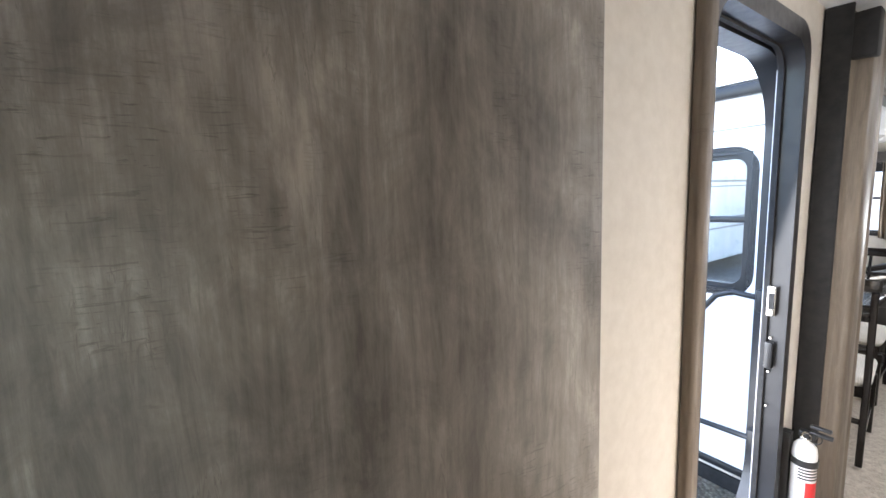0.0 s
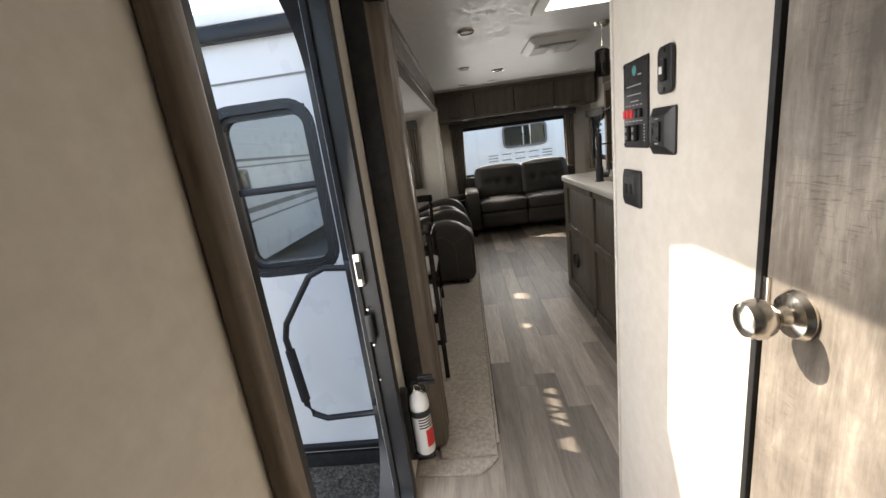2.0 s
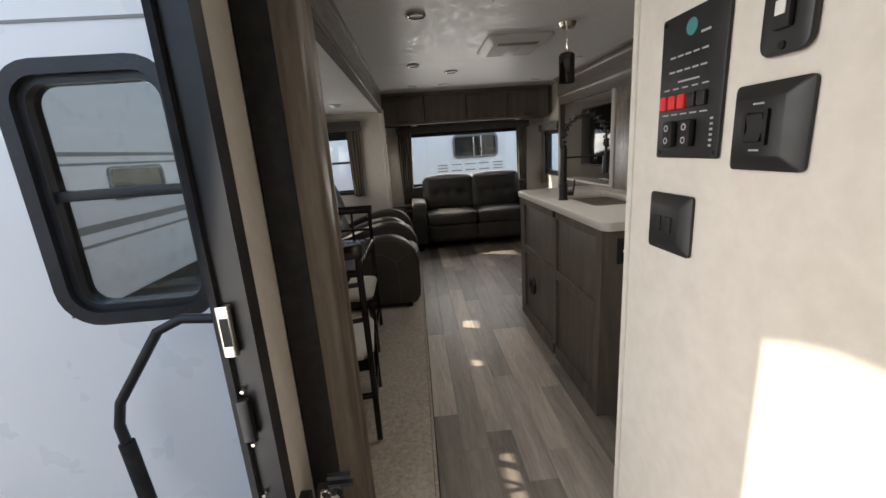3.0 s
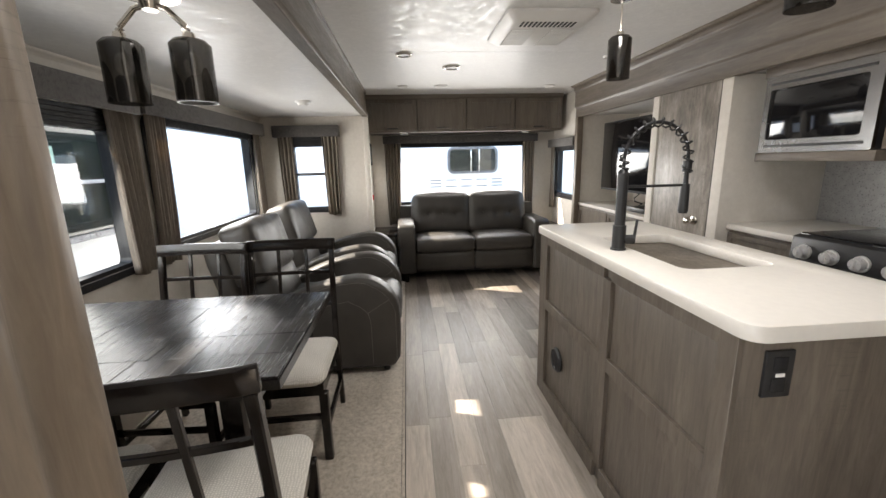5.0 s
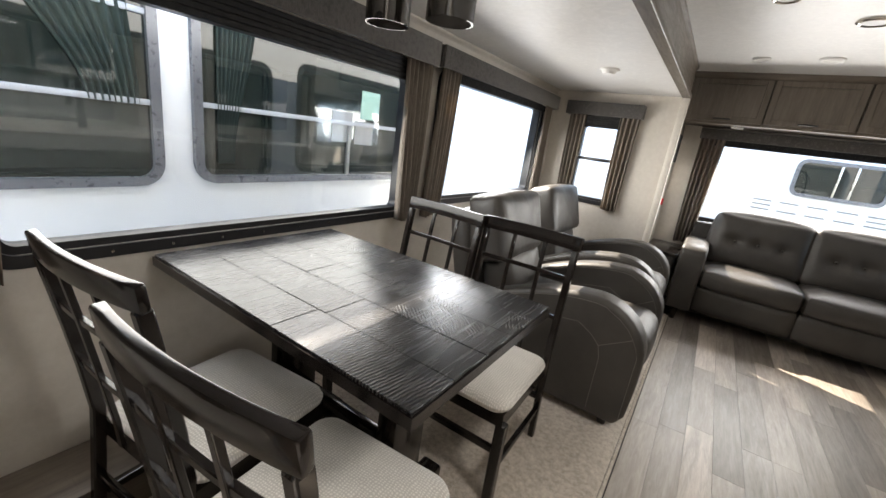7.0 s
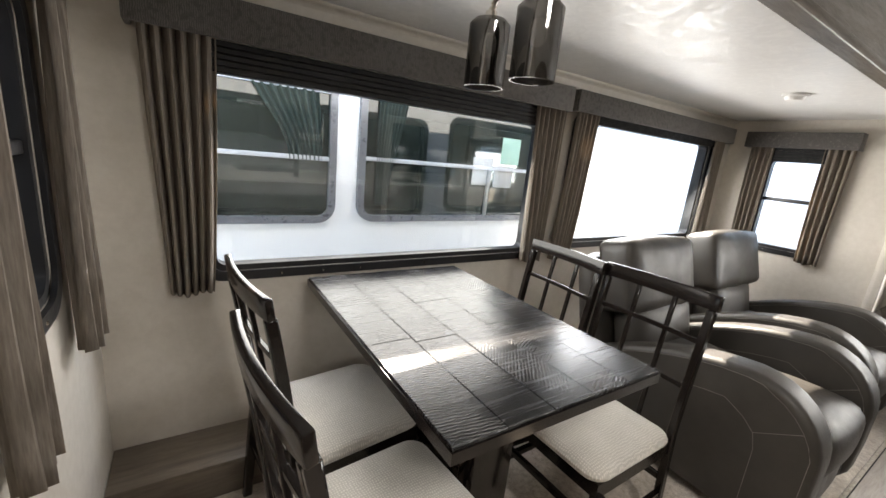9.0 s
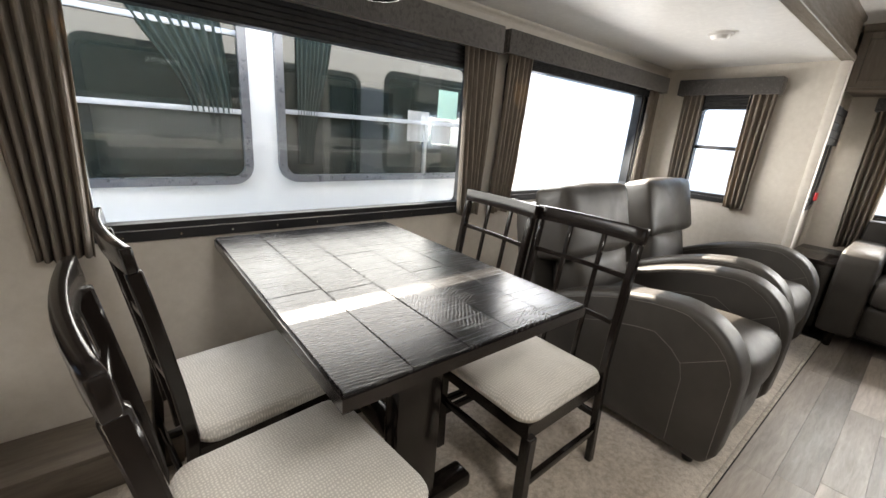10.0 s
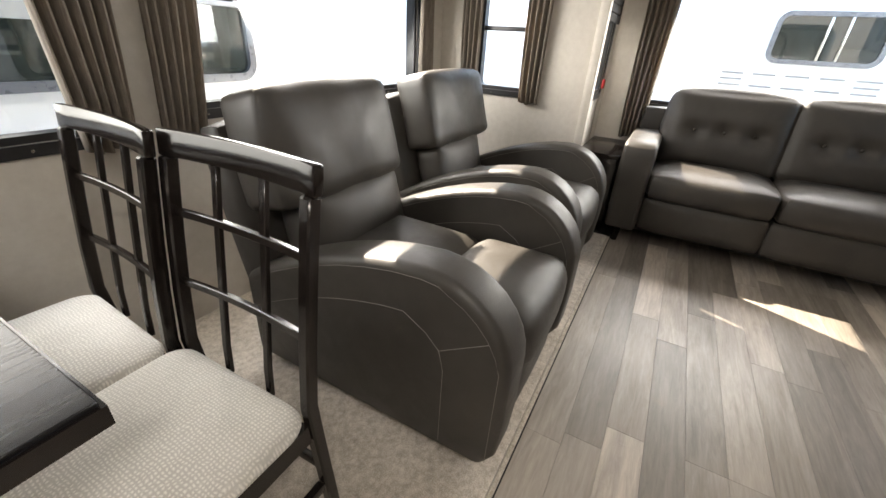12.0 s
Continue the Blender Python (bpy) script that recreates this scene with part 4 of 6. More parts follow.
def recliner(x0, x1, back, bx0, bx1, label):
    y0, y1 = 1.60, 2.52
    r = thing("recliner", ((x0 + x1) / 2, 2.1, 0.016), label, "armchair", "recliners side by side")
    aw = 0.145
    for a in (x0, x1 - aw):
        bm = bmesh.new()
        prism(bm, arm_outline(), "x", a, a + aw)
        finish(bm, 0.028, 4)
        arm = part("arm", bm, LEATHER, r)
        for xs in (a + 0.003, a + aw - 0.003):
            o = 0.0025 if xs > a + 0.05 else -0.0025
            pts = [(xs + o, u + (0.022 if u < 1.8 else 0.0), v - 0.026) for u, v in arm_outline()[2:17]]
            bm = bmesh.new()
            tube(bm, pts + [(xs + o, 1.63, 0.10)], 0.0009, 5)
            part("stitching", bm, STITCH, arm)
        xo = a - 0.0005
        sweep = [(xo, 2.50 - 0.60 * k / 8, arm_top(2.50 - 0.60 * k / 8) - 0.135) for k in range(9)]
        sweep += [(xo, 1.83, 0.46), (xo, 1.79, 0.42), (xo, 1.775, 0.36), (xo, 1.775, 0.09)]
        bm = bmesh.new()
        tube(bm, sweep, 0.0009, 5)
        tube(bm, [(xo, 1.79, 0.42), (xo, 1.66, 0.50)], 0.0009, 5)
        part("stitching", bm, STITCH, arm)
    sx0, sx1 = x0 + aw + 0.004, x1 - aw - 0.004
    for k, (ya, yb, za, zb) in enumerate([(y0 + 0.01, y0 + 0.36, 0.25, 0.465), (y0 + 0.35, y1 - 0.10, 0.28, 0.455)]):
        bm = bmesh.new()
        cushion(bm, sx0, sx1, ya, yb, za, zb, 0.06, 0.02)
        part("seat_cushion", bm, LEATHER, r)
    bm = bmesh.new()
    cushion(bm, sx0, sx1, y0 + 0.03, y0 + 0.14, 0.07, 0.30, 0.04, 0.012)
    part("footrest", bm, LEATHER, r)
    part("base", slab(x0 + 0.05, x1 - 0.05, y0 + 0.12, y1 - 0.05, 0.05, 0.30, 0.01), RUBBER, r)
    tilt = Matrix.Translation((0, y1 - 0.16, 0.42)) @ Matrix.Rotation(radians(-14), 4, "X") @ Matrix.Translation((0, -(y1 - 0.16), -0.42))
    bm = bmesh.new()
    cushion(bm, sx0 + 0.005, sx1 - 0.005, y1 - 0.205, y1 - 0.04, 0.38, 0.642, 0.030, 0.024)
    transform(bm, tilt)
    part("lumbar_cushion", bm, LEATHER, r)
    bm = bmesh.new()
    cushion(bm, bx0, bx1, y1 - 0.215, y1 - 0.02, 0.625, 0.985, 0.034, 0.018, 4, 11)
    for v in bm.verts:
        up = max(0.0, (v.co.z - 0.64) / 0.34)
        v.co.x = (bx0 + bx1) / 2 + (v.co.x - (bx0 + bx1) / 2) * (1 - 0.07 * up)
        v.co.y += 0.05 * max(0.0, up - 0.72) ** 1.5 + 0.004 * math.sin(23 * v.co.x + 9 * v.co.z)
    transform(bm, tilt)
    bk = part("back_cushion", bm, LEATHER, r)
    for xx in (bx0 + 0.15, bx1 - 0.15):
        bm = bmesh.new()
        tube(bm, [tilt @ Vector((xx, y1 - 0.20 - 0.024 * math.sin(math.pi * (k + 0.6) / 8.2), 0.62 + 0.325 * k / 7)) for k in range(8)], 0.0010, 5)
        part("stitching", bm, STITCH, bk)
    bm = bmesh.new()
    cushion(bm, x0 + 0.035, x1 - 0.05, y1 - 0.04, y1 + 0.09, 0.20, 0.915, 0.045, 0.012)
    transform(bm, tilt)
    part("back_shell", bm, LEATHER, r)
    for fx in (x0 + 0.07, x1 - 0.07):
        for fy in (y0 + 0.10, y1 - 0.05):
            bm = bmesh.new()
            rod(bm, (fx, fy, 0.016), (fx, fy, 0.07), 0.020, 0.024, 12)
            part("foot", bm, BLACK, r)
    r.matrix_basis = Matrix.Translation((0, back, 0)) @ r.matrix_basis
    return r


recliner(5.995, 6.79, 0.02, 6.05, 6.68, "grey leather recliner with rounded arms beside the dinette")
recliner(6.93, 7.71, 0.075, 7.04, 7.71, "grey leather recliner with rounded arms beside the corner window")

# ---- sofa ----


def sofa():
    s = thing("sofa", (8.2, 0.83, 0), "grey leather two-seat sofa with tufted backs under the rear window", "sofa")
    x0, x1, y0, y1 = 7.91, 8.56, -0.01, 1.662
    aw = 0.185
    for a in (y0, y1 - aw):
        bm = bmesh.new()
        out = [(x1, 0.10), (x1, 0.61), (x1 - 0.05, 0.65), (x0 + 0.10, 0.65), (x0 + 0.045, 0.635), (x0 + 0.012, 0.59), (x0 + 0.012, 0.10)]
        prism(bm, out, "y", a, a + aw)
        finish(bm, 0.035, 4)
        part("arm", bm, LEATHER, s)
    ym = (y0 + y1) / 2
    for a, b in ((y0 + aw + 0.004, ym - 0.003), (ym + 0.003, y1 - aw - 0.004)):
        bm = bmesh.new()
        cushion(bm, x0 + 0.0, x1 - 0.16, a, b, 0.32, 0.495, 0.05, 0.018)
        seat = part("seat_cushion", bm, LEATHER, s)
        bm = bmesh.new()
        cushion(bm, x1 - 0.26, x1 - 0.05, a - 0.01, b + 0.01, 0.45, 0.92, 0.06, 0.03, 4, 16)
        buttons = []
        for yy in (a + (b - a) * 0.25, a + (b - a) * 0.5, a + (b - a) * 0.75):
            buttons.append((yy, 0.68))
        for v in bm.verts:
            if v.co.x < x1 - 0.17:
                for yy, zz in buttons:
                    d2 = ((v.co.y - yy) ** 2 + (v.co.z - zz) ** 2) / 0.05 ** 2
                    v.co.x += 0.042 * math.exp(-d2)
                    v.co.x += 0.010 * math.exp(-((v.co.z - zz) / 0.018) ** 2) * max(0, 1 - abs(v.co.y - yy) / 0.12)
        m = Matrix.Translation((x1 - 0.1, 0, 0.44)) @ Matrix.Rotation(radians(9), 4, "Y") @ Matrix.Translation((-(x1 - 0.1), 0, -0.44))
        transform(bm, m)
        bk = part("back_cushion", bm, LEATHER, s)
        for yy, zz in buttons:
            bm = bmesh.new()
            bmesh.ops.create_uvsphere(bm, u_segments=10, v_segments=6, radius=0.011, matrix=m @ Matrix.Translation((x1 - 0.252, yy, zz)))
            part("button", bm, LEATHER, bk)
        bm = bmesh.new()
        cushion(bm, x0 + 0.03, x0 + 0.13, a, b, 0.12, 0.335, 0.03, 0.008)
        part("front_panel", bm, LEATHER, s)
    part("base", slab(x0 + 0.10, x1 - 0.02, y0 + 0.05, y1 - 0.05, 0.09, 0.32, 0.01), RUBBER, s)
    bm = bmesh.new()
    cushion(bm, x1 - 0.06, x1 + 0.05, y0 + 0.02, y1 - 0.02, 0.12, 0.80, 0.04, 0.0)
    part("back_frame", bm, LEATHER, s)
    for fy in (y0 + 0.08, y1 - 0.08):
        for fx in (x0 + 0.07, x1 - 0.06):
            bm = bmesh.new()
            rod(bm, (fx, fy, 0.0), (fx, fy, 0.11), 0.018, 0.028, 4)
            part("leg", bm, BLACKWOOD, s)
    return s


sofa()


def corner_cupboard(y0, y1, label):
    c = thing("corner_cupboard", (8.33, (y0 + y1) / 2, 0), label, "cupboard")
    part("top", slab(8.04, 8.60, y0, y1, 0.50, 0.53, 0.004), BLACKWOOD, c)
    part("body", slab(8.07, 8.60, y0 + 0.015, y1 - 0.015, 0.0, 0.50, 0.003), BLACKWOOD, c)


corner_cupboard(1.67, 1.94, "dark cupboard with a flat top between sofa and slide-out")
corner_cupboard(-0.26, -0.025, "dark cupboard with a flat top between sofa and side wall")

# ---- rear overhead cabinets ----


def shaker_front(axis, w, u0, u1, z0, z1, inward, parent, material=None, rail=0.045, name="door", mat_in=None):
    """A framed cabinet front: stiles, rails and a sunk panel."""
    material = material or CAB
    d = 0.018 * inward

    def b(bm, a0, a1, c0, c1, w0, w1):
        lo, hi = sorted((w0, w1))
        if axis == "x":
            box(bm, lo, hi, a0, a1, c0, c1, 0.0015, 1)
        else:
            box(bm, a0, a1, lo, hi, c0, c1, 0.0015, 1)
    bm = bmesh.new()
    b(bm, u0, u0 + rail, z0, z1, w, w + d)
    b(bm, u1 - rail, u1, z0, z1, w, w + d)
    b(bm, u0 + rail, u1 - rail, z0, z0 + rail, w, w + d)
    b(bm, u0 + rail, u1 - rail, z1 - rail, z1, w, w + d)
    door = part(name, bm, material, parent)
    bm = bmesh.new()
    b(bm, u0 + rail, u1 - rail, z0 + rail, z1 - rail, w, w + d * 0.5)
    part("panel", bm, mat_in or material, door)
    return door


def rear_cabinets():
    y0, y1, z0, z1 = -0.215, 1.945, 1.615, 1.99
    n = 4
    wd = (y1 - y0) / n
    for i in range(n):
        a, b = y0 + i * wd, y0 + (i + 1) * wd
        c = thing("overhead_cabinet", (8.4, (a + b) / 2, z0), "grey-brown laminate overhead cabinet with a lift-up door", "cabinet", "cabinets over the rear window")
        part("body", slab(8.252, X_B - 0.002, a + 0.001, b - 0.001, z0, z1, 0.002), CAB_Y, c)
        d = shaker_front("x", 8.25, a + 0.006, b - 0.006, z0 + 0.02, z1 - 0.035, -1, c, CAB, 0.04)
        bm = bmesh.new()
        ym = (a + b) / 2
        tube(bm, [(8.232, ym - 0.055, z0 + 0.038), (8.215, ym - 0.048, z0 + 0.038), (8.215, ym + 0.048, z0 + 0.038), (8.232, ym + 0.055, z0 + 0.038)], 0.006, 8)
        part("handle", bm, BLACKMETAL, d, "black bar handle")
    moulding("trim_cabinet_crown", [(8.26, 2.0), (8.215, 2.0), (8.222, 1.975), (8.24, 1.955), (8.26, 1.955)], "y", y0, y1, CAB_Y, "grey-brown crown strip over the rear cabinets")
    for yy in (0.15, 1.55):
        p = thing("puck_light", (8.42, yy, z0), "small round white puck light under the cabinets", "light", "puck lights")
        bm = bmesh.new()
        rod(bm, (8.42, yy, z0 - 0.012), (8.42, yy, z0 + 0.001), 0.040, 0.045, 20)
        part("ring", bm, WHITE, p)
        bm = bmesh.new()
        rod(bm, (8.42, yy, z0 - 0.016), (8.42, yy, z0 - 0.010), 0.026, 0.030, 20)
        part("lens", bm, LAMP_WHITE, p)


rear_cabinets()

# ---- island ----
IX0, IX1, IY0, IY1 = 4.425, 5.82, 0.25, 0.85


def island():
    c = thing("kitchen_island", (5.1, 0.55, 0), "grey-brown panelled kitchen island cabinet", "cabinet")
    x0, x1, y0, y1, z1 = IX0 + 0.05, IX1 - 0.03, IY0 + 0.03, IY1 - 0.03, 0.905
    body = part("body", slab(x0, x1, y0, y1 - 0.002, 0.0, z1, 0.002), CAB, c)
    # battens on the long face: three bays, two rows
    w = y1
    def batten(a0, a1, c0, c1):
        part("batten", slab(a0, a1, w - 0.003, w + 0.014, c0, c1, 0.0015, 1), CAB, body)
    batten(x1 - 0.10, x1, 0.0, z1)
    batten(5.03, 5.085, 0.08, z1 - 0.045)
    batten(x0, 4.53, 0.0, z1)
    for a, b in ((4.53, 5.03), (5.085, x1 - 0.10)):
        batten(a, b, z1 - 0.045, z1)
        batten(a, b, 0.505, 0.56)
        batten(a, b, 0.0, 0.08)
    v = part("floor_vent", ringed_disc((5.53, w - 0.001, 0.293), (0, 1, 0), 0.062, 0.046, 0.016), BLACK, body, "round black air vent")
    bm = bmesh.new()
    for k in range(-3, 4):
        h = math.sqrt(max(0, 0.046 ** 2 - (k * 0.013) ** 2))
        box(bm, 5.53 - h, 5.53 + h, w, w + 0.010, 0.293 + k * 0.013 - 0.003, 0.293 + k * 0.013 + 0.003)
    part("slats", bm, BLACK, v)
    o = part("outlet", slab(x0 - 0.008, x0 + 0.001, 0.697, 0.767, 0.750, 0.865, 0.003), BLACK, body, "black power outlet plate")
    for z in (0.781, 0.834):
        part("socket", slab(x0 - 0.011, x0 - 0.007, 0.715, 0.749, z - 0.017, z + 0.017, 0.002), RUBBER, o)
    part("test_button", slab(x0 - 0.0125, x0 - 0.010, 0.721, 0.743, 0.803, 0.812, 0.001), WHITE, o)
    return c


def ringed_disc(at, axis, r0, r1, h, seg=28):
    at, axis = Vector(at), Vector(axis).normalized()
    bm = bmesh.new()
    q = axis.to_track_quat("Z", "Y").to_matrix().to_4x4()
    loops = []
    for r, z in ((r0, 0), (r0, h * 0.5), ((r0 + r1) / 2, h), (r1, h * 0.6), (r1, 0)):
        loops.append([bm.verts.new(at + q @ Vector((r * math.cos(k * math.tau / seg), r * math.sin(k * math.tau / seg), z))) for k in range(seg)])
    for A, B in zip(loops, loops[1:]):
        for k in range(seg):
            bm.faces.new((A[k], A[(k + 1) % seg], B[(k + 1) % seg], B[k]))
    return bm


island()
SKX0, SKX1, SKY0, SKY1 = 4.86, 5.42, 0.37, 0.685


def island_counter():
    bm = bmesh.new()
    outer = round_rect(IX0, IX1, IY0, IY1, 0.045, 6)
    inner = round_rect(SKX0, SKX1, SKY0, SKY1, 0.035, 6)
    ring_prism(bm, outer, inner, "z", 0.905, 0.945)
    finish(bm, 0.006, 2)
    return tagged(part("island_worktop", bm, COUNTER), "cream solid-surface worktop with rounded corners on the island", "worktop")


def sink():
    s = thing("sink", (5.14, 0.54, 0.72), "brushed steel undermount sink let into the island worktop", "sink")
    bm = bmesh.new()
    top = round_rect(SKX0 - 0.004, SKX1 + 0.004, SKY0 - 0.004, SKY1 + 0.004, 0.037, 6)
    low = round_rect(SKX0 + 0.01, SKX1 - 0.01, SKY0 + 0.01, SKY1 - 0.01, 0.05, 6)
    flo = round_rect(SKX0 + 0.04, SKX1 - 0.04, SKY0 + 0.04, SKY1 - 0.04, 0.04, 6)
    L = [[bm.verts.new((u, v, z)) for u, v in o] for o, z in ((top, 0.904), (low, 0.76), (flo, 0.735))]
    n = len(top)
    for A, B in zip(L, L[1:]):
        for k in range(n):
            bm.faces.new((A[k], A[(k + 1) % n], B[(k + 1) % n], B[k]))
    bm.faces.new(L[-1])
    part("bowl", bm, STEEL, s)
    part("drain", ringed_disc((5.14, 0.54, 0.736), (0, 0, 1), 0.045, 0.03, 0.006), CHROME, s)
    return s


def faucet():
    f = thing("faucet", (5.165, 0.755, 0.94), "black spring-neck pull-down kitchen faucet on the island", "faucet")
    bx, by = 5.165, 0.742
    bm = bmesh.new()
    rod(bm, (bx, by, 0.94), (bx, by, 0.952), 0.030, 0.028, 24)
    rod(bm, (bx, by, 0.95), (bx, by, 1.04), 0.024, 0.024, 24)
    rod(bm, (bx, by, 1.04), (bx, by, 1.235), 0.0195, 0.0195, 20)
    rod(bm, (bx, by, 1.235), (bx, by, 1.25), 0.0195, 0.012, 20)
    part("body", bm, BLACKMETAL, f)
    bm = bmesh.new()
    rod(bm, (bx, by, 0.985), (bx - 0.01, by - 0.055, 0.985), 0.016, 0.018, 18)
    rod(bm, (bx - 0.01, by - 0.055, 0.985), (bx - 0.012, by - 0.062, 1.06), 0.006, 0.005, 12)
    part("lever", bm, BLACKMETAL, f)
    # hose loop towards the sink
    R = 0.125
    cx, cy, cz = bx, by - R, 1.285
    path = [Vector((bx, by, 1.22 + 0.08 * k / 6)) for k in range(6)]
    path += [Vector((bx, cy + R * math.cos(a), cz + R * 1.05 * math.sin(a))) for a in [math.pi * k / 20 for k in range(21)]]
    path += [Vector((bx, cy - R, cz - 0.02 * k)) for k in range(1, 4)]
    bm = bmesh.new()
    tube(bm, path, 0.0065, 10)
    part("hose", bm, BLACKMETAL, f)
    coil = []
    turns = 17
    for i in range(turns * 8 + 1):
        t = i / (turns * 8) * (len(path) - 1)
        k = min(int(t), len(path) - 2)
        p = path[k].lerp(path[k + 1], t - k)
        d = (path[k + 1] - path[k]).normalized()
        s = Vector((1, 0, 0))
        u = s.cross(d)
        a = i / 8 * math.tau
        coil.append(p + 0.0165 * (math.cos(a) * s + math.sin(a) * u))
    bm = bmesh.new()
    tube(bm, coil, 0.0038, 6)
    part("spring", bm, BLACKMETAL, f)
    bm = bmesh.new()
    rod(bm, (bx, cy - R, 1.275), (bx, cy - R, 1.235), 0.016, 0.016, 18)
    rod(bm, (bx, cy - R, 1.235), (bx, cy - R, 1.19), 0.008, 0.010, 18)
    rod(bm, (bx, cy - R, 1.19), (bx, cy - R, 1.085), 0.016, 0.0185, 18)
    rod(bm, (bx, cy - R, 1.085), (bx, cy - R, 1.078), 0.0165, 0.0155, 18)
    part("spray_head", bm, BLACKMETAL, f)
    bm = bmesh.new()
    rod(bm, (bx, by, 1.185), (bx, cy - R, 1.185), 0.0055, 0.005, 10)
    part("support_arm", bm, BLACKMETAL, f)
    return f


island_counter()
sink()
faucet()


def pendant(x, y, label):
    p = thing("pendant_lamp", (x, y, CEIL_Z), label, "lamp", "pendants over the island")
    bm = bmesh.new()
    rod(bm, (x, y, 1.975), (x, y, CEIL_Z - 0.001), 0.05, 0.06, 24)
    part("canopy", bm, CHROME, p)
    bm = bmesh.new()
    rod(bm, (x, y, 1.82), (x, y, 1.98), 0.004, 0.004, 8)
    part("rod", bm, CHROME, p)
    smoked_shade(p, x, y, 1.645, 1.825, 0.05)
    return p


def smoked_shade(parent, x, y, z0, z1, r):
    bm = bmesh.new()
    rod(bm, (x, y, z1 - 0.005), (x, y, z1 + 0.02), 0.020, 0.014, 16)
    part("socket", bm, CHROME, parent)
    bm = bmesh.new()
    seg = 28
    prof = [(r, z0), (r, z1 - 0.012), (r - 0.012, z1), (0.015, z1), (0.015, z1 - 0.004), (r - 0.014, z1 - 0.004), (r - 0.004, z1 - 0.014), (r - 0.004, z0)]
    L = [[bm.verts.new((x + q * math.cos(k * math.tau / seg), y + q * math.sin(k * math.tau / seg), z)) for k in range(seg)] for q, z in prof]
    for A, B in zip(L, L[1:] + L[:1]):
        for k in range(seg):
            bm.faces.new((A[k], A[(k + 1) % seg], B[(k + 1) % seg], B[k]))
    part("shade", bm, SMOKED, parent, "smoked glass cylinder shade")
    bm = bmesh.new()
    bmesh.ops.create_uvsphere(bm, u_segments=14, v_segments=10, radius=0.022, matrix=Matrix.Translation((x, y, z1 - 0.06)) @ Matrix.Diagonal((1, 1, 1.4, 1)))
    part("bulb", bm, LAMP_WHITE, parent)


pendant(5.60, 0.56, "smoked glass pendant lamp hanging over the island end by the sofa")
pendant(4.735, 0.53, "smoked glass pendant lamp hanging over the island end by the hall")


def chandelier():
    c = thing("ceiling_lamp", (4.975, 2.215, SLIDE_CEIL), "nickel ceiling lamp with two smoked glass shades over the dinette", "lamp")
    z = SLIDE_CEIL
    bm = bmesh.new()
    rod(bm, (4.975, 2.215, z - 0.02), (4.975, 2.215, z - 0.001), 0.075, 0.085, 28)
    part("canopy", bm, CHROME, c)
    bm = bmesh.new()
    rod(bm, (4.975, 2.215, z - 0.055), (4.975, 2.215, z - 0.02), 0.02, 0.03, 18)
    part("hub", bm, CHROME, c)
    for y in (2.125, 2.305):
        s = 1 if y > 2.215 else -1
        bm = bmesh.new()
        tube(bm, [(4.975, 2.215, z - 0.04), (4.975, 2.215 + s * 0.04, z - 0.05), (4.975, 2.215 + s * 0.085, z - 0.095), (4.975, y - s * 0.01, z - 0.10), (4.975, y, z - 0.105), (4.975, y, z - 0.115)], 0.008, 10)
        part("arm", bm, CHROME, c)
        smoked_shade(c, 4.975, y, 1.472, 1.635, 0.052)
    return c


chandelier()

# ---- kitchen wall ----


def pantry():
    p = thing("pantry", (6.2, -0.5, 0), "grey-brown pantry closet with a flush wooden door", "closet")
    part("side", slab(5.84, 5.915, -0.85, -0.215, 0.0, 1.715, 0.003), WALL, p, "cream side panel")
    part("side", slab(6.475, 6.545, -0.85, -0.215, 0.0, 1.715, 0.003), WALL, p, "cream side panel")
    d = part("door", slab(5.925, 6.465, -0.245, -0.222, 0.03, 1.705, 0.003), DOORWOOD, p)
    part("seal", slab(5.916, 5.924, -0.24, -0.218, 0.0, 1.71, 0.001), RUBBER, p)
    knob((6.03, -0.222, 0.90), (0, 1, 0), d, 0.024)
    return p


def knob(at, out, parent, r=0.028):
    at, out = Vector(at), Vector(out)
    q = out.to_track_quat("Z", "Y").to_matrix().to_4x4()
    seg = 28
    prof = [(r * 1.22, 0.0), (r * 1.24, 0.004), (r * 1.05, 0.012), (r * 0.5, 0.016), (r * 0.42, 0.026), (r * 0.5, 0.033), (r * 0.85, 0.040), (r, 0.050), (r * 0.98, 0.060), (r * 0.82, 0.070), (r * 0.4, 0.076), (0.001, 0.0765)]
    bm = bmesh.new()
    L = [[bm.verts.new(at + q @ Vector((w * math.cos(k * math.tau / seg), w * math.sin(k * math.tau / seg), z * r / 0.028))) for k in range(seg)] for w, z in prof]
    for A, B in zip(L, L[1:]):
        for k in range(seg):
            bm.faces.new((A[k], A[(k + 1) % seg], B[(k + 1) % seg], B[k]))
    bm.faces.new(L[0][::-1])
    return part("knob", bm, CHROME, parent, "satin nickel round door knob")


pantry()


def television():
    t = thing("television", (7.0, -0.42, 0.88), "black flat television on a wall arm in the media recess", "television")
    x0, x1, z0, z1, y = 6.64, 7.54, 0.995, 1.615, -0.36
    part("bezel", slab(x0, x1, y - 0.04, y, z0, z1, 0.006), BLACK, t)
    part("screen", slab(x0 + 0.012, x1 - 0.012, y - 0.005, y + 0.002, z0 + 0.02, z1 - 0.012, 0.001), SCREEN, t)
    part("wall_arm", slab(6.98, 7.12, -0.85, y - 0.04, 1.25, 1.40, 0.006), BLACKMETAL, t)
    return t


television()


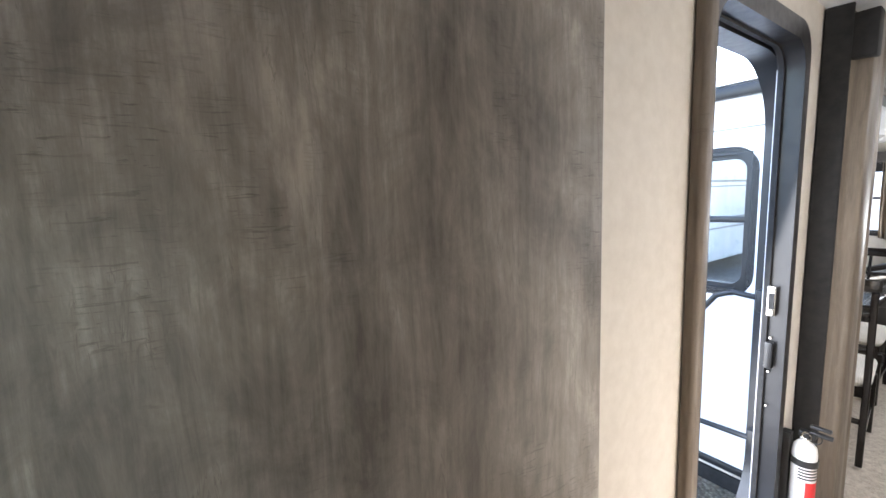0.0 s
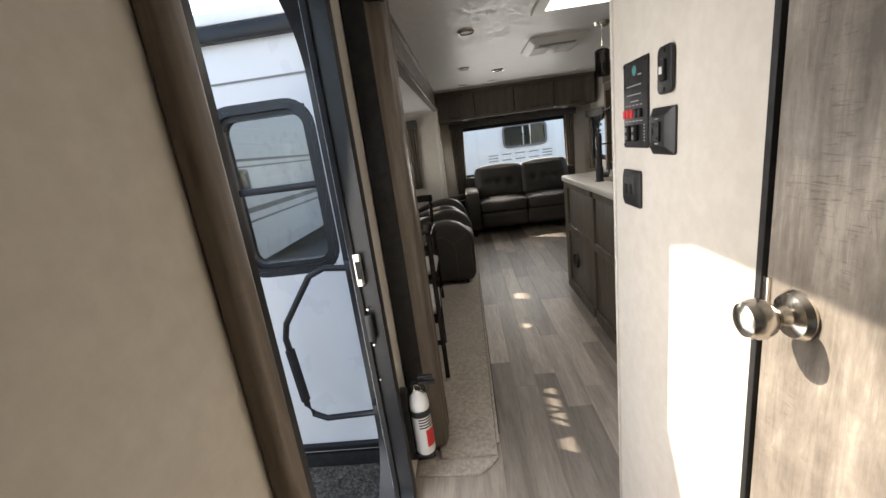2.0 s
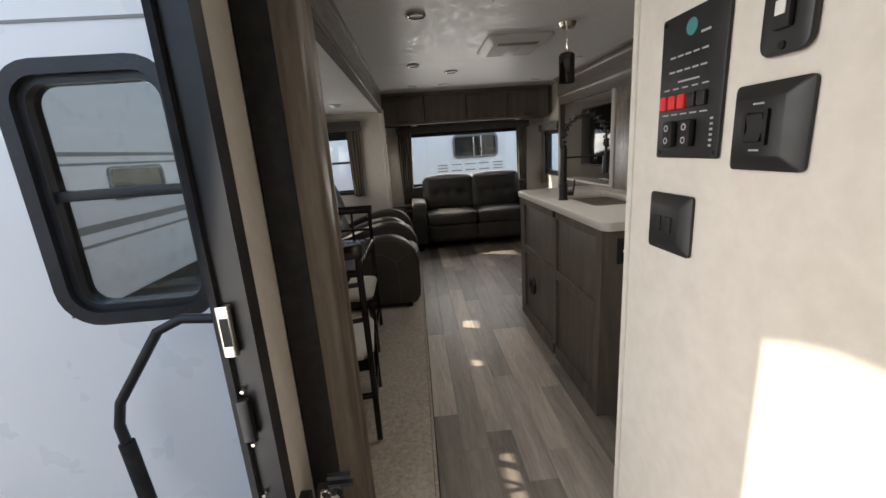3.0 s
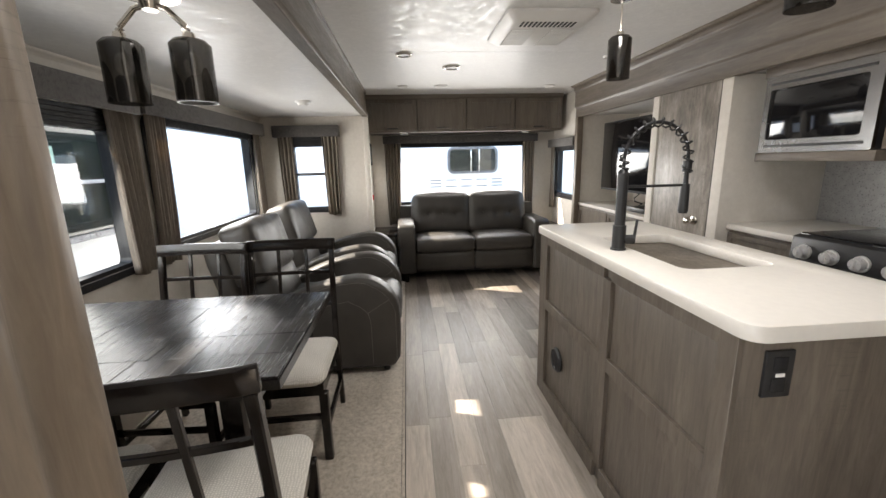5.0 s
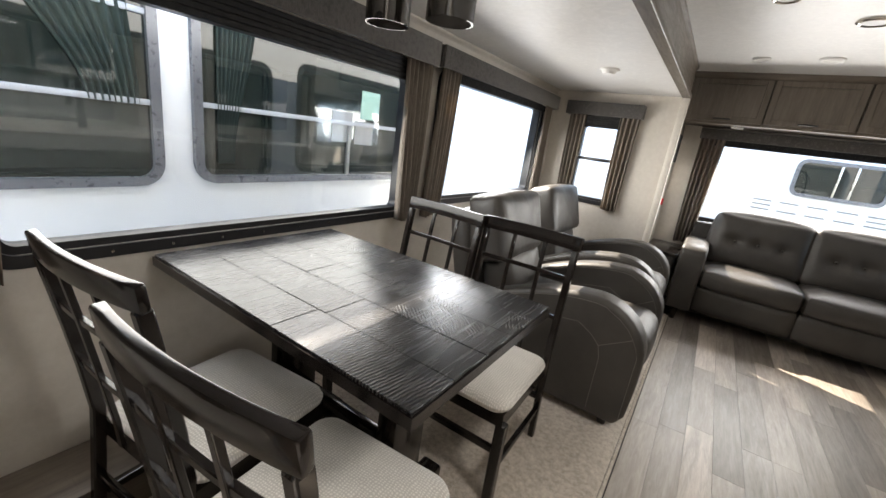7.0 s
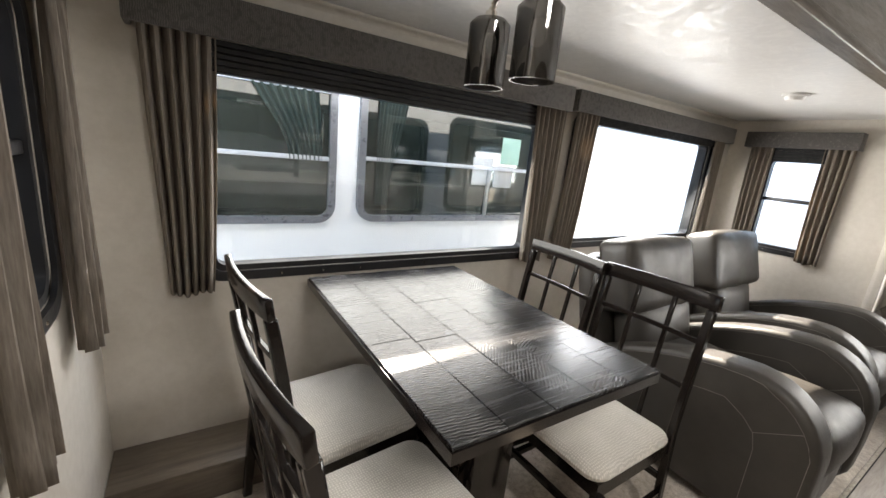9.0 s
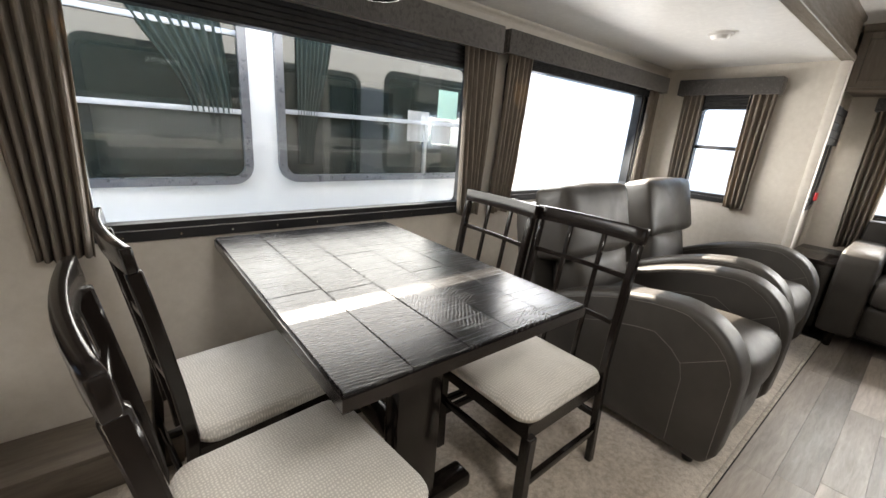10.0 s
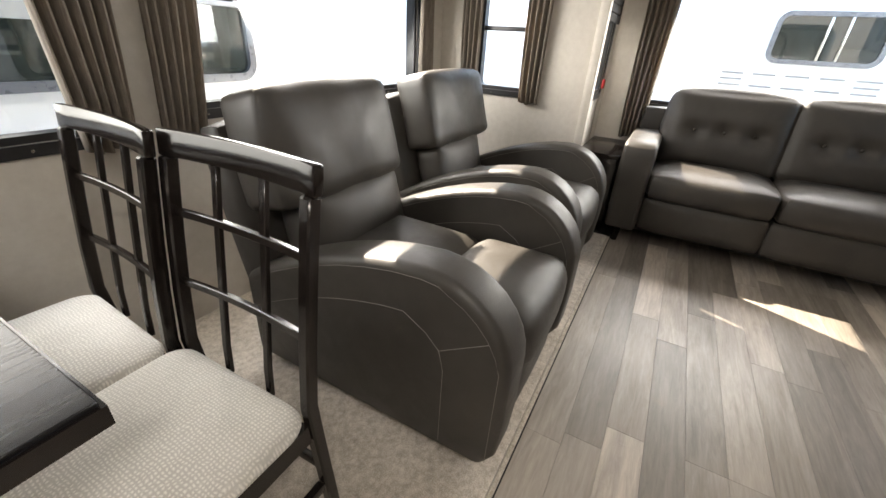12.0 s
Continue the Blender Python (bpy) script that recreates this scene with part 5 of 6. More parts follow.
def media_cabinet():
    c = thing("media_cabinet", (7.15, -0.5, 0), "grey-brown media cabinet with a pale top under the television", "cabinet")
    part("body", slab(6.55, 7.775, -0.845, -0.26, 0.0, 0.82, 0.003), CAB, c)
    part("top", slab(6.548, 7.777, -0.848, -0.235, 0.82, 0.845, 0.004), COUNTER, c)
    for a, b in ((6.57, 7.15), (7.17, 7.76)):
        shaker_front("y", -0.26, a, b, 0.60, 0.80, 1, c, CAB, 0.035, "drawer")
        shaker_front("y", -0.26, a, b, 0.08, 0.58, 1, c, CAB, 0.045)
    return c


media_cabinet()


def cable(name, pts, r, label):
    bm = bmesh.new()
    tube(bm, pts, r, 8)
    return tagged(part(name, bm, RUBBER), label, "cable")


cable("television_cable", [(7.02 + 0.06 * math.sin(k * 0.9), -0.42 + 0.05 * math.sin(k * 1.7), 1.05 - 0.2 * min(1, k / 8) + (0.0 if k < 8 else 0.004 * (k % 2))) for k in range(16)], 0.005, "black cable hanging from the television onto the cabinet")
slab_thing("media_receiver", (6.72, 6.98, -0.50, -0.32, 0.846, 0.885), BLACK, "small black receiver box on the media cabinet", "box", 0.006)


def base_cabinets():
    for a, b in ((5.42, 5.838),):
        c = thing("base_cabinet", ((a + b) / 2, -0.5, 0), "grey-brown kitchen base cabinet with drawer fronts", "cabinet")
        part("body", slab(a, b, -0.845, -0.30, 0.0, 0.875, 0.002), CAB, c)
        d = shaker_front("y", -0.30, a + 0.01, b - 0.01, 0.70, 0.86, 1, c, CAB, 0.03, "drawer")
        d = shaker_front("y", -0.30, a + 0.01, b - 0.01, 0.08, 0.68, 1, c, CAB, 0.045)
    c = thing("base_cabinet", (4.35, -0.5, 0), "grey-brown kitchen base cabinet beside the stove", "cabinet")
    part("body", slab(4.0, 4.78, -0.845, -0.30, 0.0, 0.875, 0.002), CAB, c)
    shaker_front("y", -0.30, 4.02, 4.77, 0.08, 0.86, 1, c, CAB, 0.045)


base_cabinets()
tagged(part("kitchen_worktop", slab(5.40, 5.838, -0.848, -0.275, 0.876, 0.91, 0.006), COUNTER), "cream worktop beside the stove", "worktop")
tagged(part("kitchen_worktop", slab(4.0, 4.785, -0.848, -0.275, 0.876, 0.91, 0.006), COUNTER), "cream worktop on the hall side of the stove", "worktop")
structure("trim_backsplash", slab(4.0, 5.838, -0.849, -0.84, 0.91, 1.30), BACKSPLASH, "grey metallic mosaic backsplash", "trim")


def stove():
    s = thing("stove", (5.09, -0.55, 0), "black gas stove with silver knobs", "stove")
    x0, x1 = 4.79, 5.395
    part("body", slab(x0, x1, -0.84, -0.27, 0.0, 0.905, 0.004), BLACK, s)
    part("cooktop_cover", slab(x0, x1, -0.84, -0.272, 0.906, 0.935, 0.006), SCREEN, s)
    bm = bmesh.new()
    prism(bm, [(-0.27, 0.93), (-0.235, 0.92), (-0.225, 0.79), (-0.27, 0.79)], "x", x0, x1)
    part("control_panel", finish(bm, 0.004, 1), BLACK, s)
    part("oven_door", slab(x0 + 0.01, x1 - 0.01, -0.27, -0.24, 0.15, 0.75, 0.008), SCREEN, s)
    bm = bmesh.new()
    tube(bm, [(x0 + 0.05, -0.24, 0.70), (x0 + 0.06, -0.205, 0.70), (x1 - 0.06, -0.205, 0.70), (x1 - 0.05, -0.24, 0.70)], 0.009, 10)
    part("handle", bm, STEEL, s)
    for k in range(5):
        x = x0 + 0.07 + k * (x1 - x0 - 0.14) / 4
        bm = bmesh.new()
        rod(bm, (x, -0.231, 0.857), (x, -0.222, 0.857), 0.034, 0.033, 24)
        rod(bm, (x, -0.222, 0.857), (x, -0.198, 0.855), 0.028, 0.025, 24)
        box(bm, x - 0.004, x + 0.004, -0.20, -0.190, 0.838, 0.874, 0.002)
        part("control_knob", bm, SILVERKNOB, s, "silver control knob")
    return s


stove()


def microwave():
    m = thing("microwave", (5.48, -0.55, 1.28), "stainless built-in microwave with a dark window", "microwave")
    x0, x1, z0, z1, y = 5.185, 5.705, 1.30, 1.66, -0.30
    part("body", slab(x0, x1, -0.84, y - 0.002, z0, z1, 0.004), BLACK, m)
    bm = bmesh.new()
    ring_prism(bm, round_rect(x0, x1, z0, z1, 0.008, 2), round_rect(x0 + 0.05, x1 - 0.03, z0 + 0.06, z1 - 0.06, 0.01, 2), "y", y - 0.002, y + 0.016)
    part("trim_frame", bm, DARKSTEEL, m, "", False)
    part("window", slab(x0 + 0.048, x1 - 0.028, y - 0.004, y + 0.008, z0 + 0.058, z1 - 0.058, 0.001), SCREEN, m, "dark glass door window")
    for z in (z1 - 0.035, z0 + 0.03):
        part("vent_slot", slab(x0 + 0.03, x1 - 0.03, y + 0.012, y + 0.018, z - 0.006, z + 0.006, 0.001), BLACK, m)
    return m


microwave()
slab_thing("microwave_surround", (5.165, 5.72, -0.845, -0.285, 1.255, 1.298), CAB_X, "grey-brown shelf under the microwave", "shelf", 0.003)
slab_thing("microwave_head_panel", (5.165, 5.72, -0.845, -0.285, 1.663, 1.715), CAB_X, "grey-brown filler over the microwave", "cabinet", 0.003)
slab_thing("range_hood_cabinet", (4.10, 5.163, -0.845, -0.30, 1.30, 1.715), CAB, "grey-brown overhead kitchen cabinet", "cabinet", 0.003)
slab_thing("range_hood", (4.79, 5.10, -0.80, -0.24, 1.60, 1.64), STEEL, "stainless trim rail beside the microwave", "hood", 0.004)

# ---- ceiling fittings ----


def air_conditioner():
    a = thing("ceiling_vent", (6.03, 0.80, CEIL_Z), "white ceiling air-conditioner grille with slotted vents", "vent")
    x0, x1, y0, y1 = 5.77, 6.30, 0.57, 1.03
    bm = bmesh.new()
    r0, r1 = round_rect(x0, x1, y0, y1, 0.04), round_rect(x0 + 0.05, x1 - 0.05, y0 + 0.04, y1 - 0.04, 0.03)
    L = [[bm.verts.new((u, v, z)) for u, v in o] for o, z in ((r0, CEIL_Z - 0.001), (r0, CEIL_Z - 0.012), (r1, CEIL_Z - 0.045))]
    for A, B in zip(L, L[1:]):
        for k in range(len(A)):
            bm.faces.new((A[k], A[(k + 1) % len(A)], B[(k + 1) % len(A)], B[k]))
    bm.faces.new(L[-1])
    part("housing", bm, WHITE, a)
    for k in range(13):
        y = y0 + 0.10 + k * 0.022
        part("slot", slab(x0 + 0.055, x0 + 0.13, y, y + 0.011, CEIL_Z - 0.047, CEIL_Z - 0.040), RUBBER, a)
    for c0, c1 in ((y1 - 0.19, y1 - 0.06), (y0 + 0.06, y0 + 0.19)):
        for k in range(12):
            x = x0 + 0.17 + k * 0.024
            part("louvre", slab(x, x + 0.013, c0, c1, CEIL_Z - 0.049, CEIL_Z - 0.044), LAMP_WHITE, a)
            part("slot", slab(x + 0.014, x + 0.022, c0, c1, CEIL_Z - 0.0465, CEIL_Z - 0.043), GREYSTRIPE, a)
    return a


air_conditioner()


def downlight(x, y, z, label, r=0.055, dark=False):
    d = thing("ceiling_light", (x, y, z), label, "light", "round ceiling lights")
    part("ring", ringed_disc((x, y, z - 0.001), (0, 0, -1), r, r * 0.72, 0.012), CHROME if dark else WHITE, d)
    bm = bmesh.new()
    rod(bm, (x, y, z - 0.007), (x, y, z - 0.001), r * 0.72, r * 0.72, 24)
    part("lens", bm, GREYSTRIPE if dark else LAMP_WHITE, d)


downlight(5.30, 1.52, CEIL_Z, "round nickel ceiling light, switched off", 0.055, True)
downlight(6.60, 1.53, CEIL_Z, "round nickel ceiling light, switched off", 0.055, True)
downlight(6.97, 1.168, CEIL_Z, "round grey ceiling speaker", 0.07, True)
downlight(7.74, 1.542, CEIL_Z, "small round white ceiling light, switched off", 0.05)
downlight(7.74, 1.184, CEIL_Z, "round white ceiling speaker", 0.065)
downlight(7.76, 0.116, CEIL_Z, "small round white ceiling light, switched off", 0.05)
downlight(6.655, 0.068, CEIL_Z, "small round white ceiling light, switched off", 0.05)


def smoke_alarm():
    s = thing("smoke_alarm", (6.98, 2.30, SLIDE_CEIL), "round white smoke alarm on the slide-out ceiling", "smoke alarm")
    bm = bmesh.new()
    rod(bm, (6.98, 2.30, SLIDE_CEIL - 0.014), (6.98, 2.30, SLIDE_CEIL - 0.001), 0.058, 0.060, 28)
    part("base", bm, WHITE, s)
    bm = bmesh.new()
    rod(bm, (6.98, 2.30, SLIDE_CEIL - 0.032), (6.98, 2.30, SLIDE_CEIL - 0.013), 0.036, 0.048, 28)
    part("cover", bm, WHITE, s)


smoke_alarm()


def roof_vent():
    v = thing("roof_vent", (4.88, 0.87, CEIL_Z), "square white roof vent with a translucent dome", "vent")
    bm = bmesh.new()
    ring_prism(bm, round_rect(4.62, 5.14, 0.61, 1.13, 0.02, 3), round_rect(4.69, 5.07, 0.68, 1.06, 0.02, 3), "z", CEIL_Z - 0.016, CEIL_Z - 0.001)
    part("trim_ring", finish(bm, 0.004, 1), WHITE, v)
    bm = bmesh.new()
    ring_prism(bm, round_rect(4.665, 5.095, 0.655, 1.085, 0.02, 3), round_rect(4.69, 5.07, 0.68, 1.06, 0.02, 3), "z", CEIL_Z, CEIL_Z + 0.09)
    part("shaft", bm, WHITE, v)
    dome = part("dome", slab(4.60, 5.16, 0.59, 1.15, CEIL_Z + 0.10, CEIL_Z + 0.12, 0.01), glass_mat("milk_plastic", (0.85, 0.87, 0.9), 0.05), v)
    dome.visible_shadow = False


roof_vent()

# ---- hall: doors, switches, extinguisher ----


def hall_door():
    d = thing("door_hall", (2.6, 1.2, 0), "brown oak laminate hall door with a nickel knob", "door", "", "structure")
    lf = part("leaf", slab(2.26, 3.006, 1.165, 1.203, 0.012, 1.89, 0.003), DOORWOOD, d)
    knob((2.945, 1.203, 1.03), (0, 1, 0), lf, 0.028)
    part("edge_seal", slab(3.008, 3.021, 1.16, 1.209, 0.0, 1.90, 0.002), RUBBER, d)
    part("latch_plate", slab(2.996, 3.0065, 1.19, 1.2075, 0.995, 1.065, 0.001), CHROME, d)
    return d


hall_door()


def bedroom_door():
    """An ajar leaf: built along +x from its hinge, then turned."""
    d = thing("door_bedroom", (0, 0, 0), "brown oak laminate door standing open near the wall", "door", "", "structure")
    lf = part("leaf", slab(0.0, 0.70, -0.018, 0.018, 0.012, 1.90, 0.003), DOORWOOD, d)
    knob((0.612, -0.018, 0.897), (0, -1, 0), lf, 0.026)
    for z in (0.25, 1.0, 1.7):
        bm = bmesh.new()
        rod(bm, (0.0, -0.016, z - 0.05), (0.0, -0.016, z + 0.05), 0.008, 0.008, 10)
        part("hinge", bm, CHROME, d)
    d.matrix_basis = pose(1.676, 1.944, 0, 0, 0, -7.7)
    return d


bedroom_door()


def rocker_plate(x0, x1, z0, z1, label, deep=0.018, rocker=True):
    y = 1.2
    p = thing("wall_switch", ((x0 + x1) / 2, y, z0), label, "switch", "black switches on the partition")
    bm = bmesh.new()
    a, b = round_rect(x0, x1, z0, z1, 0.006, 3), round_rect(x0 + 0.016, x1 - 0.016, z0 + 0.016, z1 - 0.016, 0.004, 3)
    L = [[bm.verts.new((u, yy, v)) for u, v in o] for o, yy in ((a, y + 0.001), (a, y + 0.005), (b, y + deep))]
    for A, B in zip(L, L[1:]):
        for k in range(len(A)):
            bm.faces.new((A[k], A[(k + 1) % len(A)], B[(k + 1) % len(A)], B[k]))
    bm.faces.new(L[-1])
    part("plate", bm, BLACK, p)
    xm, zm, w = (x0 + x1) / 2, (z0 + z1) / 2, (x1 - x0)
    if rocker:
        bm = bmesh.new()
        ring_prism(bm, round_rect(xm - w * 0.17, xm + w * 0.17, zm - w * 0.20, zm + w * 0.20, 0.003), round_rect(xm - w * 0.12, xm + w * 0.12, zm - w * 0.16, zm + w * 0.16, 0.002), "y", y + deep - 0.001, y + deep + 0.004)
        part("bezel", bm, BLACKMETAL, p)
        bm = bmesh.new()
        prism(bm, [(y + deep + 0.0005, zm - w * 0.15), (y + deep + 0.006, zm - w * 0.15), (y + deep + 0.002, zm), (y + deep + 0.005, zm + w * 0.15), (y + deep + 0.0005, zm + w * 0.15)], "x", xm - w * 0.11, xm + w * 0.11)
        part("rocker", bm, BLACK, p)
        for dz in (w * 0.42, -w * 0.40):
            part("marking", slab(xm - 0.007, xm + 0.007, y + deep, y + deep + 0.0008, zm + dz * 0.62 - 0.001, zm + dz * 0.62 + 0.001), PRINTGREY, p)
    else:
        for k in (-1, 1):
            part("port", slab(xm + k * 0.013 - 0.007, xm + k * 0.013 + 0.007, y + deep - 0.001, y + deep + 0.002, zm - 0.012, zm + 0.012, 0.001), RUBBER, p)
    return p


rocker_plate(3.268, 3.366, 1.230, 1.326, "square black slide-out switch plate on the partition wall")
rocker_plate(3.427, 3.53, 1.095, 1.187, "small black charging socket plate on the partition wall", 0.014, False)


def round_switch():
    p = thing("wall_switch", (3.255, 1.2, 1.37), "narrow black round-cornered switch plate on the partition wall", "switch", "black switches on the partition")
    bm = bmesh.new()
    prism(bm, round_rect(3.277, 3.337, 1.350, 1.441, 0.014, 4), "y", 1.2005, 1.209)
    part("plate", finish(bm, 0.003, 2), BLACK, p)
    part("rocker", slab(3.296, 3.318, 1.207, 1.216, 1.374, 1.416, 0.004), RUBBER, p)
    for z in (1.359, 1.432):
        bm = bmesh.new()
        rod(bm, (3.307, 1.208, z), (3.307, 1.211, z), 0.005, 0.004, 10)
        part("screw", bm, BLACKMETAL, p)
    part("marking", slab(3.301, 3.313, 1.2155, 1.2168, 1.388, 1.402, 0.0005), LAMP_WHITE, p)


round_switch()


def monitor_panel():
    p = thing("monitor_panel", (3.39, 1.2, 1.23), "black tank monitor panel with red rocker switches", "control panel")
    x0, x1, z0, z1, y = 3.388, 3.522, 1.242, 1.442, 1.2
    pl = part("plate", slab(x0, x1, y + 0.0005, y + 0.006, z0, z1, 0.003), BLACK, p)
    for x in (x0 + 0.008, x1 - 0.008):
        for z in (z0 + 0.008, z1 - 0.008):
            bm = bmesh.new()
            rod(bm, (x, y + 0.005, z), (x, y + 0.008, z), 0.0035, 0.003, 10)
            part("screw", bm, BLACKMETAL, pl)
    for k in range(5):
        x = x1 - 0.020 - k * 0.0205
        part("rocker_switch", slab(x - 0.008, x + 0.008, y + 0.006, y + 0.013, 1.312, 1.332, 0.002), RED if k < 3 else BLACK, p, "red rocker switch" if k < 3 else "black rocker switch")
        part("marking", slab(x - 0.007, x + 0.007, y + 0.006, y + 0.0066, 1.304, 1.306), PRINTGREY, p)
        part("marking", slab(x - 0.006, x + 0.006, y + 0.006, y + 0.0066, 1.340, 1.342), PRINTGREY, p)
    for k in range(2):
        x = x1 - 0.04 - k * 0.04
        r = part("paddle_switch", slab(x - 0.011, x + 0.011, y + 0.006, y + 0.017, 1.258, 1.296, 0.004), RUBBER, p)
        for z in (1.268, 1.286):
            part("mark", ringed_disc((x, y + 0.0172, z), (0, 1, 0), 0.005, 0.003, 0.0006, 12), PRINTGREY, r)
    for k in range(6):
        part("marking", slab(x0 + 0.012, x0 + 0.017, y + 0.006, y + 0.0066, 1.258 + k * 0.007, 1.261 + k * 0.007), PRINTGREY, p)
    for row, z in ((5, 1.385), (5, 1.365), (1, 1.350)):
        for k in range(row):
            w = 0.006 if row > 1 else 0.022
            x = (x1 - 0.030 - k * 0.0165) if row > 1 else (x0 + x1) / 2
            part("marking", slab(x - w, x + w, y + 0.006, y + 0.0066, z - 0.0012, z + 0.0012), PRINTGREY, p)
    bm = bmesh.new()
    rod(bm, (3.455, y + 0.006, 1.418), (3.455, y + 0.0068, 1.418), 0.011, 0.011, 24)
    part("badge", bm, plain("teal_badge", (0.05, 0.22, 0.22), 0.4, 0, 0.1, 40), p, "round teal badge")
    part("marking", slab(3.418, 3.436, y + 0.006, y + 0.0066, 1.405, 1.408), PRINTGREY, p)


monitor_panel()


def extinguisher():
    e = thing("fire_extinguisher", (3.80, 1.895, 0.13), "white fire extinguisher with a red label on a wall bracket", "extinguisher")
    x, y = 3.80, 1.895
    seg = 24
    prof = [(0.001, 0.16), (0.034, 0.162), (0.038, 0.17), (0.038, 0.38), (0.034, 0.405), (0.022, 0.42), (0.016, 0.425), (0.016, 0.44), (0.001, 0.44)]
    bm = bmesh.new()
    L = [[bm.verts.new((x + r * math.cos(k * math.tau / seg), y + r * math.sin(k * math.tau / seg), z)) for k in range(seg)] for r, z in prof]
    for A, B in zip(L, L[1:]):
        for k in range(seg):
            bm.faces.new((A[k], A[(k + 1) % seg], B[(k + 1) % seg], B[k]))
    part("cylinder", bm, WHITE, e)

    def wrap(z0, z1, a0, a1, material, name, label=""):
        bm = bmesh.new()
        n = 12
        lo = [bm.verts.new((x + 0.0386 * math.cos(radians(a0 + (a1 - a0) * k / n)), y + 0.0386 * math.sin(radians(a0 + (a1 - a0) * k / n)), z0)) for k in range(n + 1)]
        hi = [bm.verts.new((v.co.x, v.co.y, z1)) for v in lo]
        for k in range(n):
            bm.faces.new((lo[k], lo[k + 1], hi[k + 1], hi[k]))
        part(name, bm, material, e, label)
    wrap(0.20, 0.275, 205, 300, RED, "label", "red instruction label")
    for z in (0.285, 0.297, 0.309, 0.321):
        wrap(z, z + 0.006, 170, 300, BLACK, "label", "black print")
    bm = bmesh.new()
    ring_prism(bm, [(x + 0.042 * math.cos(a), y + 0.042 * math.sin(a)) for a in [k * math.tau / 24 for k in range(24)]], [(x + 0.039 * math.cos(a), y + 0.039 * math.sin(a)) for a in [k * math.tau / 24 for k in range(24)]], "z", 0.335, 0.36)
    part("strap", bm, BLACK, e)
    part("bracket", slab(x - 0.02, x + 0.02, y + 0.04, 1.968, 0.13, 0.44, 0.003), BLACK, e)
    part("rest", slab(x - 0.03, x + 0.03, y - 0.03, y + 0.045, 0.145, 0.16, 0.004), BLACK, e)
    bm = bmesh.new()
    box(bm, x - 0.014, x + 0.014, y - 0.03, y + 0.02, 0.44, 0.465, 0.004)
    box(bm, x - 0.009, x + 0.009, y - 0.075, y - 0.01, 0.458, 0.472, 0.003)
    box(bm, x - 0.009, x + 0.009, y - 0.07, y - 0.01, 0.484, 0.496, 0.003)
    part("valve", bm, BLACK, e, "black valve and lever")
    part("gauge", ringed_disc((x - 0.014, y - 0.005, 0.452), (-1, 0, 0), 0.016, 0.010, 0.008, 18), CHROME, e)
    bm = bmesh.new()
    tube(bm, [(x - 0.02, y - 0.03 + 0.02 * math.cos(a), 0.455 + 0.02 * math.sin(a)) for a in [k * math.tau / 14 for k in range(14)]], 0.002, 6, True)
    part("pull_ring", bm, BLACKMETAL, e)
    e.matrix_basis = Matrix.Translation((-0.033, 0.006, -0.015)) @ e.matrix_basis


extinguisher()


def wheel_box():
    b = thing("bench_box", (4.33, 2.87, 0.017), "low grey-brown boxed housing along the slide-out wall", "box")
    part("front", slab(SX0 + 0.003, 4.61, 2.77, SY - 0.003, 0.017, 0.148, 0.003), CAB_X, b)
    part("lid", slab(SX0 + 0.003, 4.62, 2.758, SY - 0.003, 0.1485, 0.166, 0.004), CAB_X, b)
    return b


wheel_box()

# ---- outside ----
tagged(part("ground", slab(-60, 80, -60, 80, -0.80, -0.75), GRAVEL), "grey gravel yard", "ground", "", "structure")


def slide_skin():
    """White outer skins and black corner trims of this trailer, seen through the doorway."""
    s = thing("slide_out_shell", (3.97, 2.5, 0.0), "white gelcoat outer shell of the slide-out with black trim", "slide-out", "", "structure")
    part("end_skin", wall_bm("x", SX0 - 0.075, SX0 - 0.052, 2.07, SY + 0.07, 0.05, 1.80, [(2.185, 2.56, 0.90, 1.525)]), GELCOAT, s)
    part("corner_trim", slab(SX0 - 0.10, SX0 - 0.045, SY + 0.03, SY + 0.10, 0.03, 1.83, 0.006), BLACKMETAL, s)
    part("top_trim", slab(SX0 - 0.11, SX0 - 0.045, 2.06, SY + 0.10, 1.76, 1.81, 0.006), BLACKMETAL, s)
    part("bottom_trim", slab(SX0 - 0.095, SX0 - 0.045, 2.06, SY + 0.09, 0.02, 0.05, 0.004), BLACKMETAL, s)
    part("seam", slab(SX0 - 0.078, SX0 - 0.074, 2.07, SY + 0.05, 1.625, 1.632), GREYSTRIPE, s)
    part("side_skin", wall_bm("y", SY + 0.052, SY + 0.072, SX0 - 0.05, SX1 + 0.05, 0.05, 1.80, [(4.355, 5.905, 0.795, 1.505), (6.155, 7.685, 0.835, 1.565)]), GELCOAT, s)
    part("roof", slab(SX0 - 0.09, SX1 + 0.09, 2.03, SY + 0.10, 1.82, 1.86, 0.004), GELCOAT, s)
    part("floor_pan", slab(SX0 - 0.06, SX1 + 0.06, 2.03, SY + 0.06, -0.10, -0.025, 0.004), RUBBER, s)
    return s


slide_skin()
tagged(part("wall_outer_skin", wall_bm("y", 2.022, 2.045, -0.9, SX0 - 0.12, -0.15, 2.1, [(2.96, 3.705, -0.04, 1.905)]), GELCOAT, None, "", False), "white gelcoat outer skin of the trailer", "wall", "", "structure")


